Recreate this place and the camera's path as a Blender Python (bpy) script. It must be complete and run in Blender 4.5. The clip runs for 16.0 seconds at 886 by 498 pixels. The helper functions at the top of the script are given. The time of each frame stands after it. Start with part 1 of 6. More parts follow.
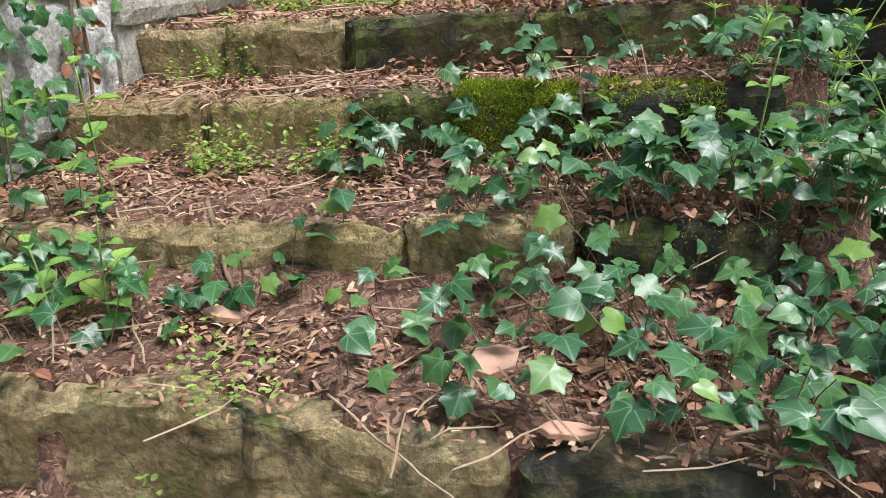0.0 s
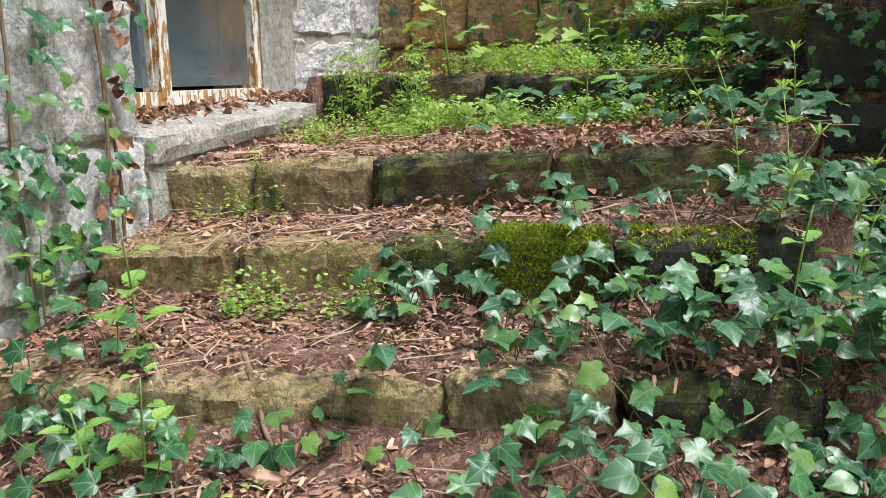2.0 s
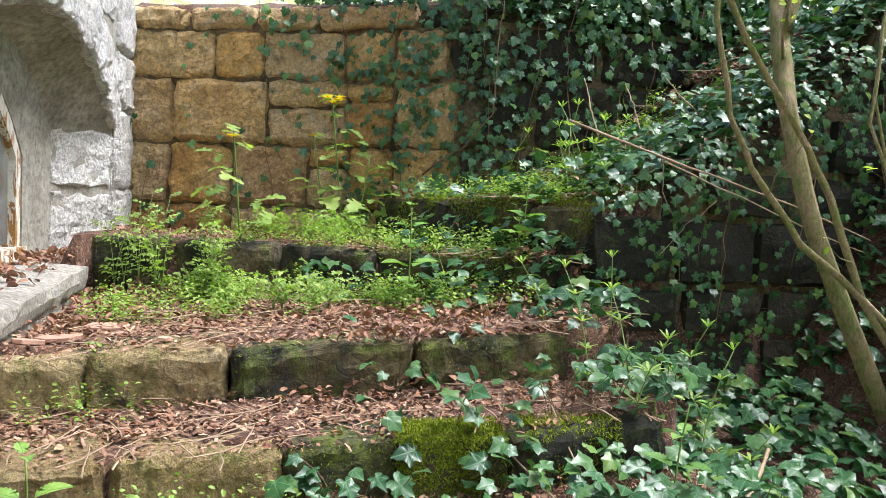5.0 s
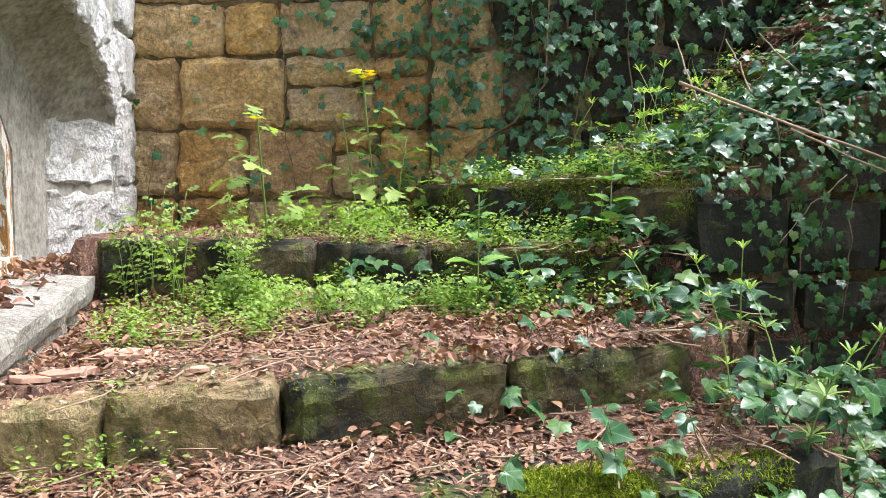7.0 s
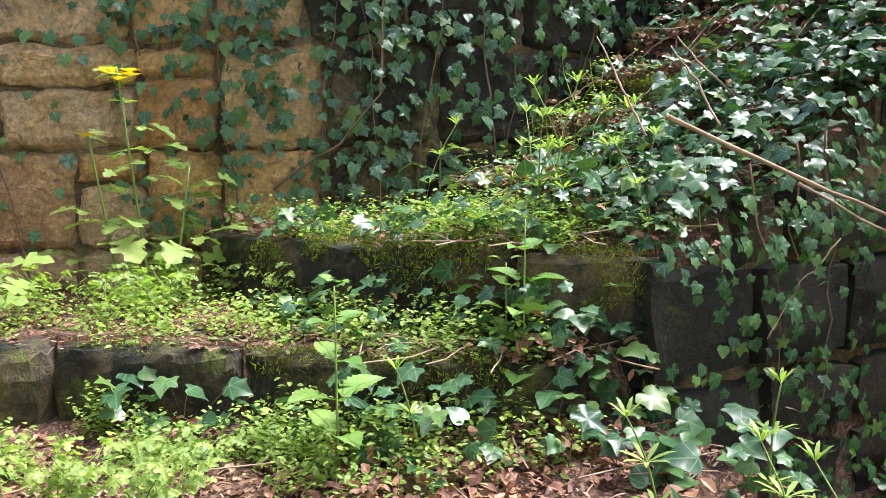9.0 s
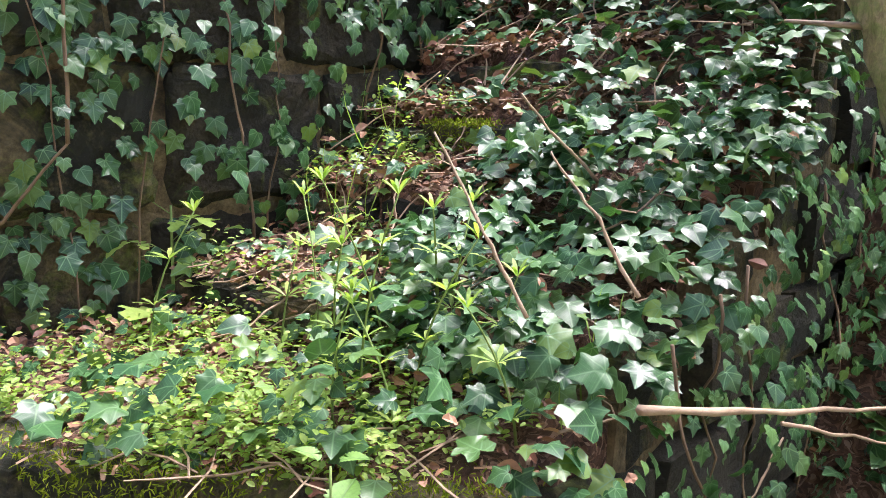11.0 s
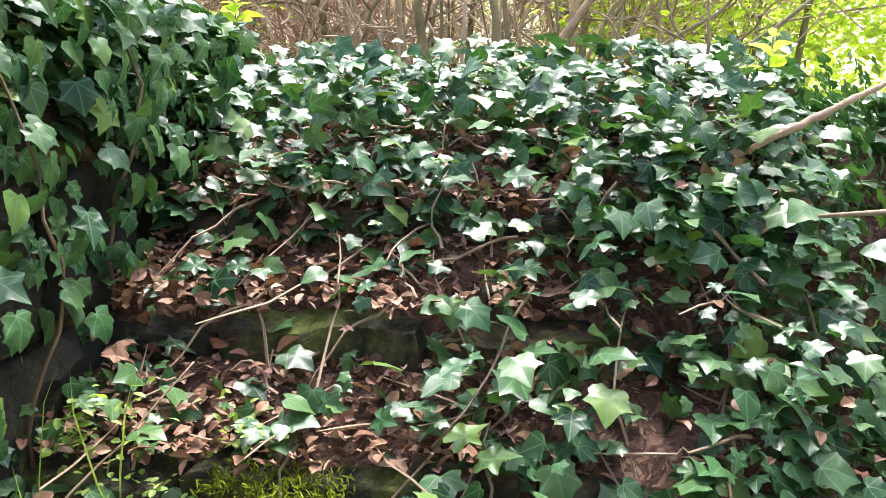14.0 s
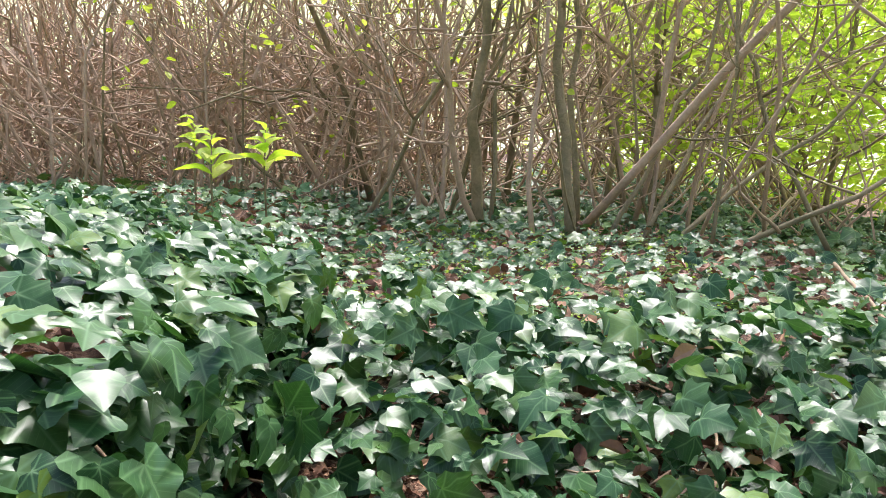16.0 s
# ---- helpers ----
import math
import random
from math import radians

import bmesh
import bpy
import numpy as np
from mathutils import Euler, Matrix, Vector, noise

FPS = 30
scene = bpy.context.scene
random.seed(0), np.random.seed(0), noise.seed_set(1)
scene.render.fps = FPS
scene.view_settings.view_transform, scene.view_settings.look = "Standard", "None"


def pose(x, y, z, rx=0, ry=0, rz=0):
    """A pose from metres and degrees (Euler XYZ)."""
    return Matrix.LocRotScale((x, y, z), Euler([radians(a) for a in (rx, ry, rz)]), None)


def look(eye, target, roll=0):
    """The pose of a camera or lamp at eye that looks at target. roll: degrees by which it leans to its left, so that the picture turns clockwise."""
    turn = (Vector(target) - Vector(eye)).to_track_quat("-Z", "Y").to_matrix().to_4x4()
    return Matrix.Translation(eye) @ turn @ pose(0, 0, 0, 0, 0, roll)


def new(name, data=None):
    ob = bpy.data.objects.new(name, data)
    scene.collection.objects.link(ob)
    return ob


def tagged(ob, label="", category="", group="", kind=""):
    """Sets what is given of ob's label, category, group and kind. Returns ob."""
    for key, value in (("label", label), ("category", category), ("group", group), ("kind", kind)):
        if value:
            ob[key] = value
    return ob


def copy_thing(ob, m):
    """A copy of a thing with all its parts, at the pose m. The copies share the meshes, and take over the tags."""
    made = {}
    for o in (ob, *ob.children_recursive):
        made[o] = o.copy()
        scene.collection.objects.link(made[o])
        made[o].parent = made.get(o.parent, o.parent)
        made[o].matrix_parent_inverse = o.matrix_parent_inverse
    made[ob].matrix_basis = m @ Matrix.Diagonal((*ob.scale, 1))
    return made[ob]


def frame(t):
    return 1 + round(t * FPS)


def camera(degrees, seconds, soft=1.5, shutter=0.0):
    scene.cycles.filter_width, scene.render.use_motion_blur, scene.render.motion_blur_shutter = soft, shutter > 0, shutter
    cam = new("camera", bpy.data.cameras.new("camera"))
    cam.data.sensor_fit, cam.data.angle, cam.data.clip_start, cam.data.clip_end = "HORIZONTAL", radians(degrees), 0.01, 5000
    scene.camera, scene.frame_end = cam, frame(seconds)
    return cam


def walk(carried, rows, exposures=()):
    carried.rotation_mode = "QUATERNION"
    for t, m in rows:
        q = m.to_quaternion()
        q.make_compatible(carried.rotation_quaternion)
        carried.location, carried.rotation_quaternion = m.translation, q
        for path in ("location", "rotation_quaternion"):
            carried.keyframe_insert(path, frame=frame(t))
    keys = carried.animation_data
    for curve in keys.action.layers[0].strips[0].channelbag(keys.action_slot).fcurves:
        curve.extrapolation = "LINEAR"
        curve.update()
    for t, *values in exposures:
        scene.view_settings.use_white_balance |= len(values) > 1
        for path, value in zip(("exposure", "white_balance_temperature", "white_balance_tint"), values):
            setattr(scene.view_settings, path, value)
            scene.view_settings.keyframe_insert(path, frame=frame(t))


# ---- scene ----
cam = camera(58.3, 16.0, soft=0.8)
PATH = [
    (0, (1.011, -1.799, 0.678), (0.618, 0.05, 0.023), -0.4),
    (0.5, (0.983, -1.811, 0.702), (0.568, 0.055, 0.112), -0.5),
    (1, (0.966, -1.81, 0.736), (0.542, 0.072, 0.21), -0.5),
    (1.5, (0.947, -1.803, 0.763), (0.528, 0.095, 0.29), -0.5),
    (2, (0.928, -1.791, 0.794), (0.528, 0.121, 0.366), -0.6),
    (2.5, (0.901, -1.785, 0.825), (0.54, 0.146, 0.45), -0.4),
    (3, (0.871, -1.769, 0.853), (0.551, 0.177, 0.518), -0.4),
    (3.5, (0.785, -1.748, 0.894), (0.563, 0.222, 0.627), 0.4),
    (4, (0.641, -1.771, 0.957), (0.665, 0.217, 0.738), 2.3),
    (4.5, (0.476, -1.833, 0.986), (0.757, 0.142, 0.842), 2.8),
    (4.7, (0.409, -1.864, 0.985), (0.819, 0.091, 0.877), 2.9),
    (6.8, (0.232, -1.438, 1.007), (0.662, 0.51, 0.87), 0.4),
    (7, (0.208, -1.354, 0.991), (0.646, 0.591, 0.841), 0.3),
    (7.5, (0.148, -1.064, 0.984), (0.671, 0.858, 0.806), 0.3),
    (8, (0.156, -0.882, 1.04), (0.846, 0.986, 0.859), 1.0),
    (8.5, (0.212, -0.68, 1.097), (1.076, 1.116, 0.929), 0.5),
    (8.7, (0.243, -0.559, 1.128), (1.154, 1.213, 0.96), 0.0),
    (10.8, (0.701, 0.191, 1.491), (2.083, 1.593, 1.137), 0.0),
    (11, (0.711, 0.278, 1.52), (2.16, 1.612, 1.174), -0.1),
    (11.5, (0.744, 0.43, 1.616), (2.331, 1.61, 1.314), 0.3),
    (12, (0.816, 0.591, 1.706), (2.55, 1.543, 1.413), 0.5),
    (12.5, (0.881, 0.725, 1.807), (2.684, 1.533, 1.499), 0.0),
    (13, (0.999, 0.882, 1.878), (2.842, 1.592, 1.561), -1.0),
    (13.5, (1.112, 1.003, 1.937), (2.983, 1.612, 1.584), -0.4),
    (14, (1.289, 1.208, 1.974), (3.229, 1.555, 1.631), 0.1),
    (14.5, (1.404, 1.34, 2.078), (3.36, 1.541, 1.713), 1.0),
    (15, (1.582, 1.44, 2.165), (3.538, 1.633, 1.793), 1.0),
    (15.5, (1.736, 1.494, 2.279), (3.691, 1.692, 1.906), 1.0),
    (16, (1.921, 1.584, 2.362), (3.875, 1.92, 2.103), 0.8),
]
walk(cam, [(t, look(eye, target, roll)) for t, eye, target, roll in PATH], [(0, 1.25, 5900, 11), (4.5, 1.5, 5900, 12), (7, 1.7, 5900, 13), (8.5, 1.9, 5950, 18), (11, 2.2, 6100, 23), (13.5, 2.25, 6200, 18), (15, 2.15, 6250, 16), (16, 1.6, 6300, 15)])

# ---- light ----
SUN_EL, SUN_AZ = 64, 98   # degrees; azimuth clockwise from north (+y)
world = bpy.data.worlds.new("world")
scene.world = world
world.use_nodes = True
wn = world.node_tree
wn.nodes.clear()
sky = wn.nodes.new("ShaderNodeTexSky")
sky.sky_type, sky.sun_disc = "NISHITA", False
sky.sun_elevation, sky.sun_rotation = radians(SUN_EL), radians(SUN_AZ)
sky.air_density, sky.dust_density, sky.ozone_density = 1.0, 4.0, 1.0
bg = wn.nodes.new("ShaderNodeBackground")
bg.inputs["Strength"].default_value = 0.11
wout = wn.nodes.new("ShaderNodeOutputWorld")
wn.links.new(sky.outputs[0], bg.inputs["Color"])
wn.links.new(bg.outputs[0], wout.inputs["Surface"])
sun_data = bpy.data.lights.new("sun", "SUN")
sun_data.energy, sun_data.angle, sun_data.color = 2.3, radians(24), (1.0, 0.97, 0.93)
sun = new("sun", sun_data)
_a, _e = radians(SUN_AZ), radians(SUN_EL)
sun.matrix_world = look((math.sin(_a) * math.cos(_e) * 20, math.cos(_a) * math.cos(_e) * 20, math.sin(_e) * 20), (0, 0, 0))

# ---- materials ----


def mat(name, rough=0.8):
    m = bpy.data.materials.new(name)
    m.use_nodes = True
    nt = m.node_tree
    b = nt.nodes["Principled BSDF"]
    b.inputs["Roughness"].default_value = rough
    return m, nt, b


def node(nt, kind, **props):
    n = nt.nodes.new(kind)
    for k, v in props.items():
        n.inputs[k].default_value = v
    return n


def coords(nt):
    return nt.nodes.new("ShaderNodeTexCoord").outputs["Object"]


def world_coords(nt):
    return nt.nodes.new("ShaderNodeNewGeometry").outputs["Position"]


def tex_noise(nt, vec, scale, detail=4.0, rough=0.6, dist=0.0):
    n = node(nt, "ShaderNodeTexNoise", Scale=scale, Detail=detail, Roughness=rough, Distortion=dist)
    nt.links.new(vec, n.inputs["Vector"])
    return n.outputs["Fac"]


def ramp(nt, fac, stops):
    r = nt.nodes.new("ShaderNodeValToRGB")
    e = r.color_ramp.elements
    while len(e) < len(stops):
        e.new(0.5)
    for el, (p, c) in zip(e, stops):
        el.position, el.color = p, (*c, 1) if len(c) == 3 else c
    nt.links.new(fac, r.inputs["Fac"])
    return r.outputs["Color"]


def mixc(nt, fac, a, b, mode="MIX"):
    m = nt.nodes.new("ShaderNodeMix")
    m.data_type, m.blend_type = "RGBA", mode
    for sock, val in ((m.inputs["Factor"], fac), (m.inputs["A"], a), (m.inputs["B"], b)):
        if isinstance(val, bpy.types.NodeSocket):
            nt.links.new(val, sock)
        else:
            sock.default_value = val if isinstance(val, (int, float)) else (*val, 1)
    return m.outputs["Result"]


def bump(nt, b, height, strength=0.5, dist=0.01):
    n = node(nt, "ShaderNodeBump", Strength=strength, Distance=dist)
    nt.links.new(height, n.inputs["Height"])
    nt.links.new(n.outputs["Normal"], b.inputs["Normal"])


def stone_mat(name, palette, moss=0.0, dark=0.0, rnd=True, scale=1.0, bumps=0.7):
    """Rough natural stone: grain, patches, optional moss and dark algae."""
    m, nt, b = mat(name, 0.9)
    p = world_coords(nt)
    big = tex_noise(nt, p, 5 * scale, 5, 0.65, 0.6)
    c = ramp(nt, big, [(0.3, palette[0]), (0.5, palette[1]), (0.68, palette[2])])
    if rnd:
        oi = nt.nodes.new("ShaderNodeObjectInfo")
        tint = ramp(nt, oi.outputs["Random"], palette_random(palette))
        c = mixc(nt, 0.55, c, tint)
    fine = tex_noise(nt, p, 65 * scale, 6, 0.72)
    c = mixc(nt, 0.58, c, ramp(nt, fine, [(0.34, (0.18, 0.16, 0.13)), (0.52, (0.88, 0.87, 0.85)), (0.68, (1.5, 1.45, 1.35))]), "MULTIPLY")
    crack = nt.nodes.new("ShaderNodeTexVoronoi")
    crack.feature = "DISTANCE_TO_EDGE"
    crack.inputs["Scale"].default_value = 13 * scale
    wob = node(nt, "ShaderNodeVectorMath")
    nzc = node(nt, "ShaderNodeTexNoise", Scale=16.0, Detail=3.0)
    nt.links.new(p, nzc.inputs["Vector"])
    sc = node(nt, "ShaderNodeVectorMath")
    sc.operation = "SCALE"
    sc.inputs["Scale"].default_value = 0.12
    nt.links.new(nzc.outputs["Color"], sc.inputs[0])
    nt.links.new(p, wob.inputs[0])
    nt.links.new(sc.outputs[0], wob.inputs[1])
    nt.links.new(wob.outputs[0], crack.inputs["Vector"])
    pits = ramp(nt, crack.outputs["Distance"], [(0.0, (0.35, 0.35, 0.35)), (0.1, (0.85, 0.85, 0.85)), (0.3, (1, 1, 1))])
    c = mixc(nt, 0.35, c, pits, "MULTIPLY")
    if dark:
        d = tex_noise(nt, p, 3.2, 6, 0.7, 0.8)
        dd = ramp(nt, d, [(0.62 - dark * 0.2, (0, 0, 0)), (0.74 - dark * 0.2, (1, 1, 1))])
        c = mixc(nt, dd, c, (0.022, 0.022, 0.014))
    if moss:
        g = tex_noise(nt, p, 7.0, 6, 0.7, 0.5)
        gg = ramp(nt, g, [(0.66 - moss * 0.25, (0, 0, 0)), (0.8 - moss * 0.2, (1, 1, 1))])
        c = mixc(nt, gg, c, ramp(nt, fine, [(0.3, (0.05, 0.075, 0.008)), (0.7, (0.17, 0.2, 0.03))]))
    nt.links.new(c, b.inputs["Base Color"])
    h = mixc(nt, 0.4, tex_noise(nt, p, 28 * scale, 8, 0.75), fine)
    h = mixc(nt, 0.35, h, pits, "MULTIPLY")
    bump(nt, b, h, bumps, 0.05)
    return m


def palette_random(p):
    return [(0.0, p[0]), (0.35, p[1]), (0.7, p[2]), (1.0, tuple((a + c) / 2 for a, c in zip(p[0], p[2])))]


M_STEP = stone_mat("sandstone_step", [(0.26, 0.17, 0.065), (0.47, 0.34, 0.15), (0.62, 0.5, 0.28)], 0.55, 0.35, True, 1.0, 1.0)
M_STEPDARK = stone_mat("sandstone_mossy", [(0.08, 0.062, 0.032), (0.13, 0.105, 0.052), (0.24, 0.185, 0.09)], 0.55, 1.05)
M_OCHRE = stone_mat("ochre_sandstone", [(0.46, 0.23, 0.08), (0.74, 0.47, 0.15), (0.7, 0.58, 0.38)], 0.06, 0.2, True, 0.8, 1.0)
M_GRANITE = stone_mat("pale_stone", [(0.6, 0.57, 0.51), (0.76, 0.74, 0.7), (0.86, 0.85, 0.82)], 0, 0, True, 1.0, 1.0)
M_SILL = stone_mat("worn_sill_stone", [(0.4, 0.37, 0.31), (0.53, 0.5, 0.43), (0.64, 0.61, 0.55)], 0.1, 0, False, 1.0, 0.9)
M_PLASTER = stone_mat("grey_plaster", [(0.24, 0.22, 0.18), (0.34, 0.32, 0.27), (0.42, 0.4, 0.35)], 0, 0, False, 0.6, 0.35)
# near-black stone: the shade behind the ivy is put into its colour
M_SHADED = stone_mat("shade_black_stone", [(0.018, 0.016, 0.011), (0.035, 0.03, 0.018), (0.075, 0.06, 0.03)], 0.35, 0.9)
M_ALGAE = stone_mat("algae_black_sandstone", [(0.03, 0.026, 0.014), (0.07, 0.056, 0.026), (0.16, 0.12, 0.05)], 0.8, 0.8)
M_LIME = stone_mat("lime_mortar", [(0.36, 0.33, 0.27), (0.48, 0.45, 0.38), (0.58, 0.55, 0.48)], 0, 0.1, False, 1, 0.7)
M_MORTAR = stone_mat("mortar", [(0.12, 0.08, 0.04), (0.22, 0.16, 0.08), (0.34, 0.27, 0.16)], 0.1, 0.4, False, 1, 0.6)


def soil_mat():
    m, nt, b = mat("litter_soil", 0.95)
    p = world_coords(nt)
    n1 = tex_noise(nt, p, 60, 6, 0.75, 0.5)
    n2 = tex_noise(nt, p, 6, 4, 0.6)
    c = ramp(nt, n1, [(0.28, (0.03, 0.017, 0.011)), (0.5, (0.13, 0.07, 0.042)), (0.72, (0.3, 0.175, 0.11))])
    vz = nt.nodes.new("ShaderNodeTexVoronoi")
    vz.inputs["Scale"].default_value = 105
    vz.inputs["Randomness"].default_value = 1.0
    mp = node(nt, "ShaderNodeMapping", Scale=(1.0, 0.45, 1.0), Rotation=(0, 0, 0.6))
    wq = node(nt, "ShaderNodeTexNoise", Scale=12.0, Detail=2.0)
    nt.links.new(p, wq.inputs["Vector"])
    vm = node(nt, "ShaderNodeVectorMath")
    vs = node(nt, "ShaderNodeVectorMath")
    vs.operation = "SCALE"
    vs.inputs["Scale"].default_value = 0.25
    nt.links.new(wq.outputs["Color"], vs.inputs[0])
    nt.links.new(p, vm.inputs[0])
    nt.links.new(vs.outputs[0], vm.inputs[1])
    nt.links.new(vm.outputs[0], mp.inputs["Vector"])
    nt.links.new(mp.outputs[0], vz.inputs["Vector"])
    sep = nt.nodes.new("ShaderNodeSeparateColor")
    nt.links.new(vz.outputs["Color"], sep.inputs[0])
    fl = ramp(nt, sep.outputs[0], [(0.0, (0.025, 0.013, 0.009)), (0.35, (0.09, 0.044, 0.028)), (0.6, (0.17, 0.086, 0.054)), (0.85, (0.3, 0.17, 0.11)), (1.0, (0.45, 0.32, 0.23))])
    c = mixc(nt, 0.62, c, fl)
    c = mixc(nt, 0.4, c, ramp(nt, n2, [(0.3, (0.3, 0.25, 0.2)), (0.7, (1, 0.95, 0.9))]), "MULTIPLY")
    nt.links.new(c, b.inputs["Base Color"])
    bump(nt, b, mixc(nt, 0.55, n1, sep.outputs[0]), 1.0, 0.02)
    return m


M_SOIL = soil_mat()


def leaf_mat(name, cols, vein=None, rough=0.35, trans=0.25, spec=0.5):
    """Leaf blade coloured per leaf, with pale veins drawn along its own length (UV), glossy above and partly translucent."""
    m, nt, b = mat(name, rough)
    g = nt.nodes.new("ShaderNodeNewGeometry")
    oi = nt.nodes.new("ShaderNodeObjectInfo")
    add = nt.nodes.new("ShaderNodeMath")
    add.operation = "ADD"
    nt.links.new(g.outputs["Random Per Island"], add.inputs[0])
    nt.links.new(oi.outputs["Random"], add.inputs[1])
    fr = nt.nodes.new("ShaderNodeMath")
    fr.operation = "FRACT"
    nt.links.new(add.outputs[0], fr.inputs[0])
    n = len(cols)
    c = ramp(nt, fr.outputs[0], [(i / (n - 1), col) for i, col in enumerate(cols)])
    p = world_coords(nt)
    mott = tex_noise(nt, p, 140, 3, 0.6)
    c = mixc(nt, 0.45, c, ramp(nt, mott, [(0.3, (0.6, 0.62, 0.55)), (0.7, (1.25, 1.2, 1.1))]), "MULTIPLY")
    if vein:
        uv = nt.nodes.new("ShaderNodeTexCoord").outputs["UV"]
        sx = nt.nodes.new("ShaderNodeSeparateXYZ")
        nt.links.new(uv, sx.inputs[0])

        def op(kind, a, bb=0.0):
            q = nt.nodes.new("ShaderNodeMath")
            q.operation = kind
            for sock, val in ((q.inputs[0], a), (q.inputs[1], bb)):
                if isinstance(val, bpy.types.NodeSocket):
                    nt.links.new(val, sock)
                else:
                    sock.default_value = val
            return q.outputs[0]
        ax = op("ABSOLUTE", sx.outputs[0])
        y = sx.outputs[1]
        ang = op("ARCTAN2", ax, y)
        r = op("SQRT", op("ADD", op("MULTIPLY", ax, ax), op("MULTIPLY", y, y)))
        best = None
        for a0 in (0.0, 0.86, 1.7):
            d = op("MULTIPLY", op("ABSOLUTE", op("SINE", op("SUBTRACT", ang, a0))), r)
            best = d if best is None else op("MINIMUM", best, d)
        line = op("SUBTRACT", 1.0, op("DIVIDE", best, 0.035))
        line.node.use_clamp = True
        # finer side veins
        side = op("ABSOLUTE", op("SINE", op("MULTIPLY", op("SUBTRACT", y, op("MULTIPLY", ax, 0.8)), 26.0)))
        fine = op("SUBTRACT", 0.35, op("MULTIPLY", side, 1.6))
        fine.node.use_clamp = True
        c = mixc(nt, op("MAXIMUM", op("MULTIPLY", line, 0.85), fine), c, vein)
    nt.links.new(c, b.inputs["Base Color"])
    b.inputs["Specular IOR Level"].default_value = spec
    if trans:
        t = nt.nodes.new("ShaderNodeBsdfTranslucent")
        nt.links.new(mixc(nt, 1.0, c, (1.3, 1.5, 0.6), "MULTIPLY"), t.inputs["Color"])
        mx = node(nt, "ShaderNodeMixShader", Fac=trans)
        nt.links.new(b.outputs[0], mx.inputs[1])
        nt.links.new(t.outputs[0], mx.inputs[2])
        nt.links.new(mx.outputs[0], nt.nodes["Material Output"].inputs["Surface"])
    return m


M_IVY = leaf_mat("ivy_leaf", [(0.015, 0.055, 0.02), (0.03, 0.095, 0.035), (0.048, 0.13, 0.042), (0.02, 0.072, 0.028), (0.075, 0.16, 0.042), (0.038, 0.11, 0.038), (0.14, 0.23, 0.04)], (0.12, 0.23, 0.1), 0.37, 0.16, 0.45)
M_FRESH = leaf_mat("fresh_leaf", [(0.17, 0.28, 0.06), (0.26, 0.38, 0.085), (0.36, 0.46, 0.12), (0.22, 0.35, 0.075)], None, 0.5, 0.42, 0.4)
M_NETTLE = leaf_mat("nettle_leaf", [(0.13, 0.27, 0.06), (0.2, 0.36, 0.08), (0.3, 0.46, 0.1)], (0.1, 0.2, 0.05), 0.55, 0.4, 0.4)
M_SPRING = leaf_mat("spring_leaf", [(0.3, 0.42, 0.05), (0.42, 0.5, 0.08), (0.55, 0.58, 0.16), (0.36, 0.5, 0.08)], None, 0.55, 0.6, 0.3)
M_YELLOW = leaf_mat("petal", [(0.75, 0.5, 0.01), (0.8, 0.6, 0.02)], None, 0.5, 0.3, 0.3)
M_DEAD = leaf_mat("dead_leaf", [(0.1, 0.042, 0.026), (0.2, 0.09, 0.05), (0.32, 0.17, 0.095), (0.45, 0.29, 0.18), (0.15, 0.06, 0.04), (0.26, 0.115, 0.065)], None, 0.7, 0.08, 0.3)
M_DARKDEAD = leaf_mat("wet_dead_leaf", [(0.13, 0.06, 0.042), (0.25, 0.125, 0.08), (0.4, 0.23, 0.145)], None, 0.6, 0.05, 0.35)
M_CHIP = leaf_mat("wood_chip", [(0.22, 0.11, 0.065), (0.34, 0.2, 0.125), (0.13, 0.062, 0.04), (0.46, 0.33, 0.23), (0.17, 0.08, 0.05)], None, 0.8, 0.0, 0.3)
M_MOSS = leaf_mat("moss", [(0.08, 0.12, 0.008), (0.17, 0.22, 0.015), (0.28, 0.33, 0.03)], None, 0.9, 0.2, 0.1)


def wood_mat(name, a, b_, rough=0.8, scale=1.0):
    m, nt, b = mat(name, rough)
    p = world_coords(nt)
    n1 = tex_noise(nt, p, 35 * scale, 6, 0.7, 1.0)
    n2 = tex_noise(nt, p, 7 * scale, 3, 0.6)
    c = mixc(nt, 0.5, ramp(nt, n1, [(0.3, a), (0.7, b_)]), ramp(nt, n2, [(0.3, a), (0.7, b_)]))
    nt.links.new(c, b.inputs["Base Color"])
    bump(nt, b, n1, 0.6, 0.006)
    return m


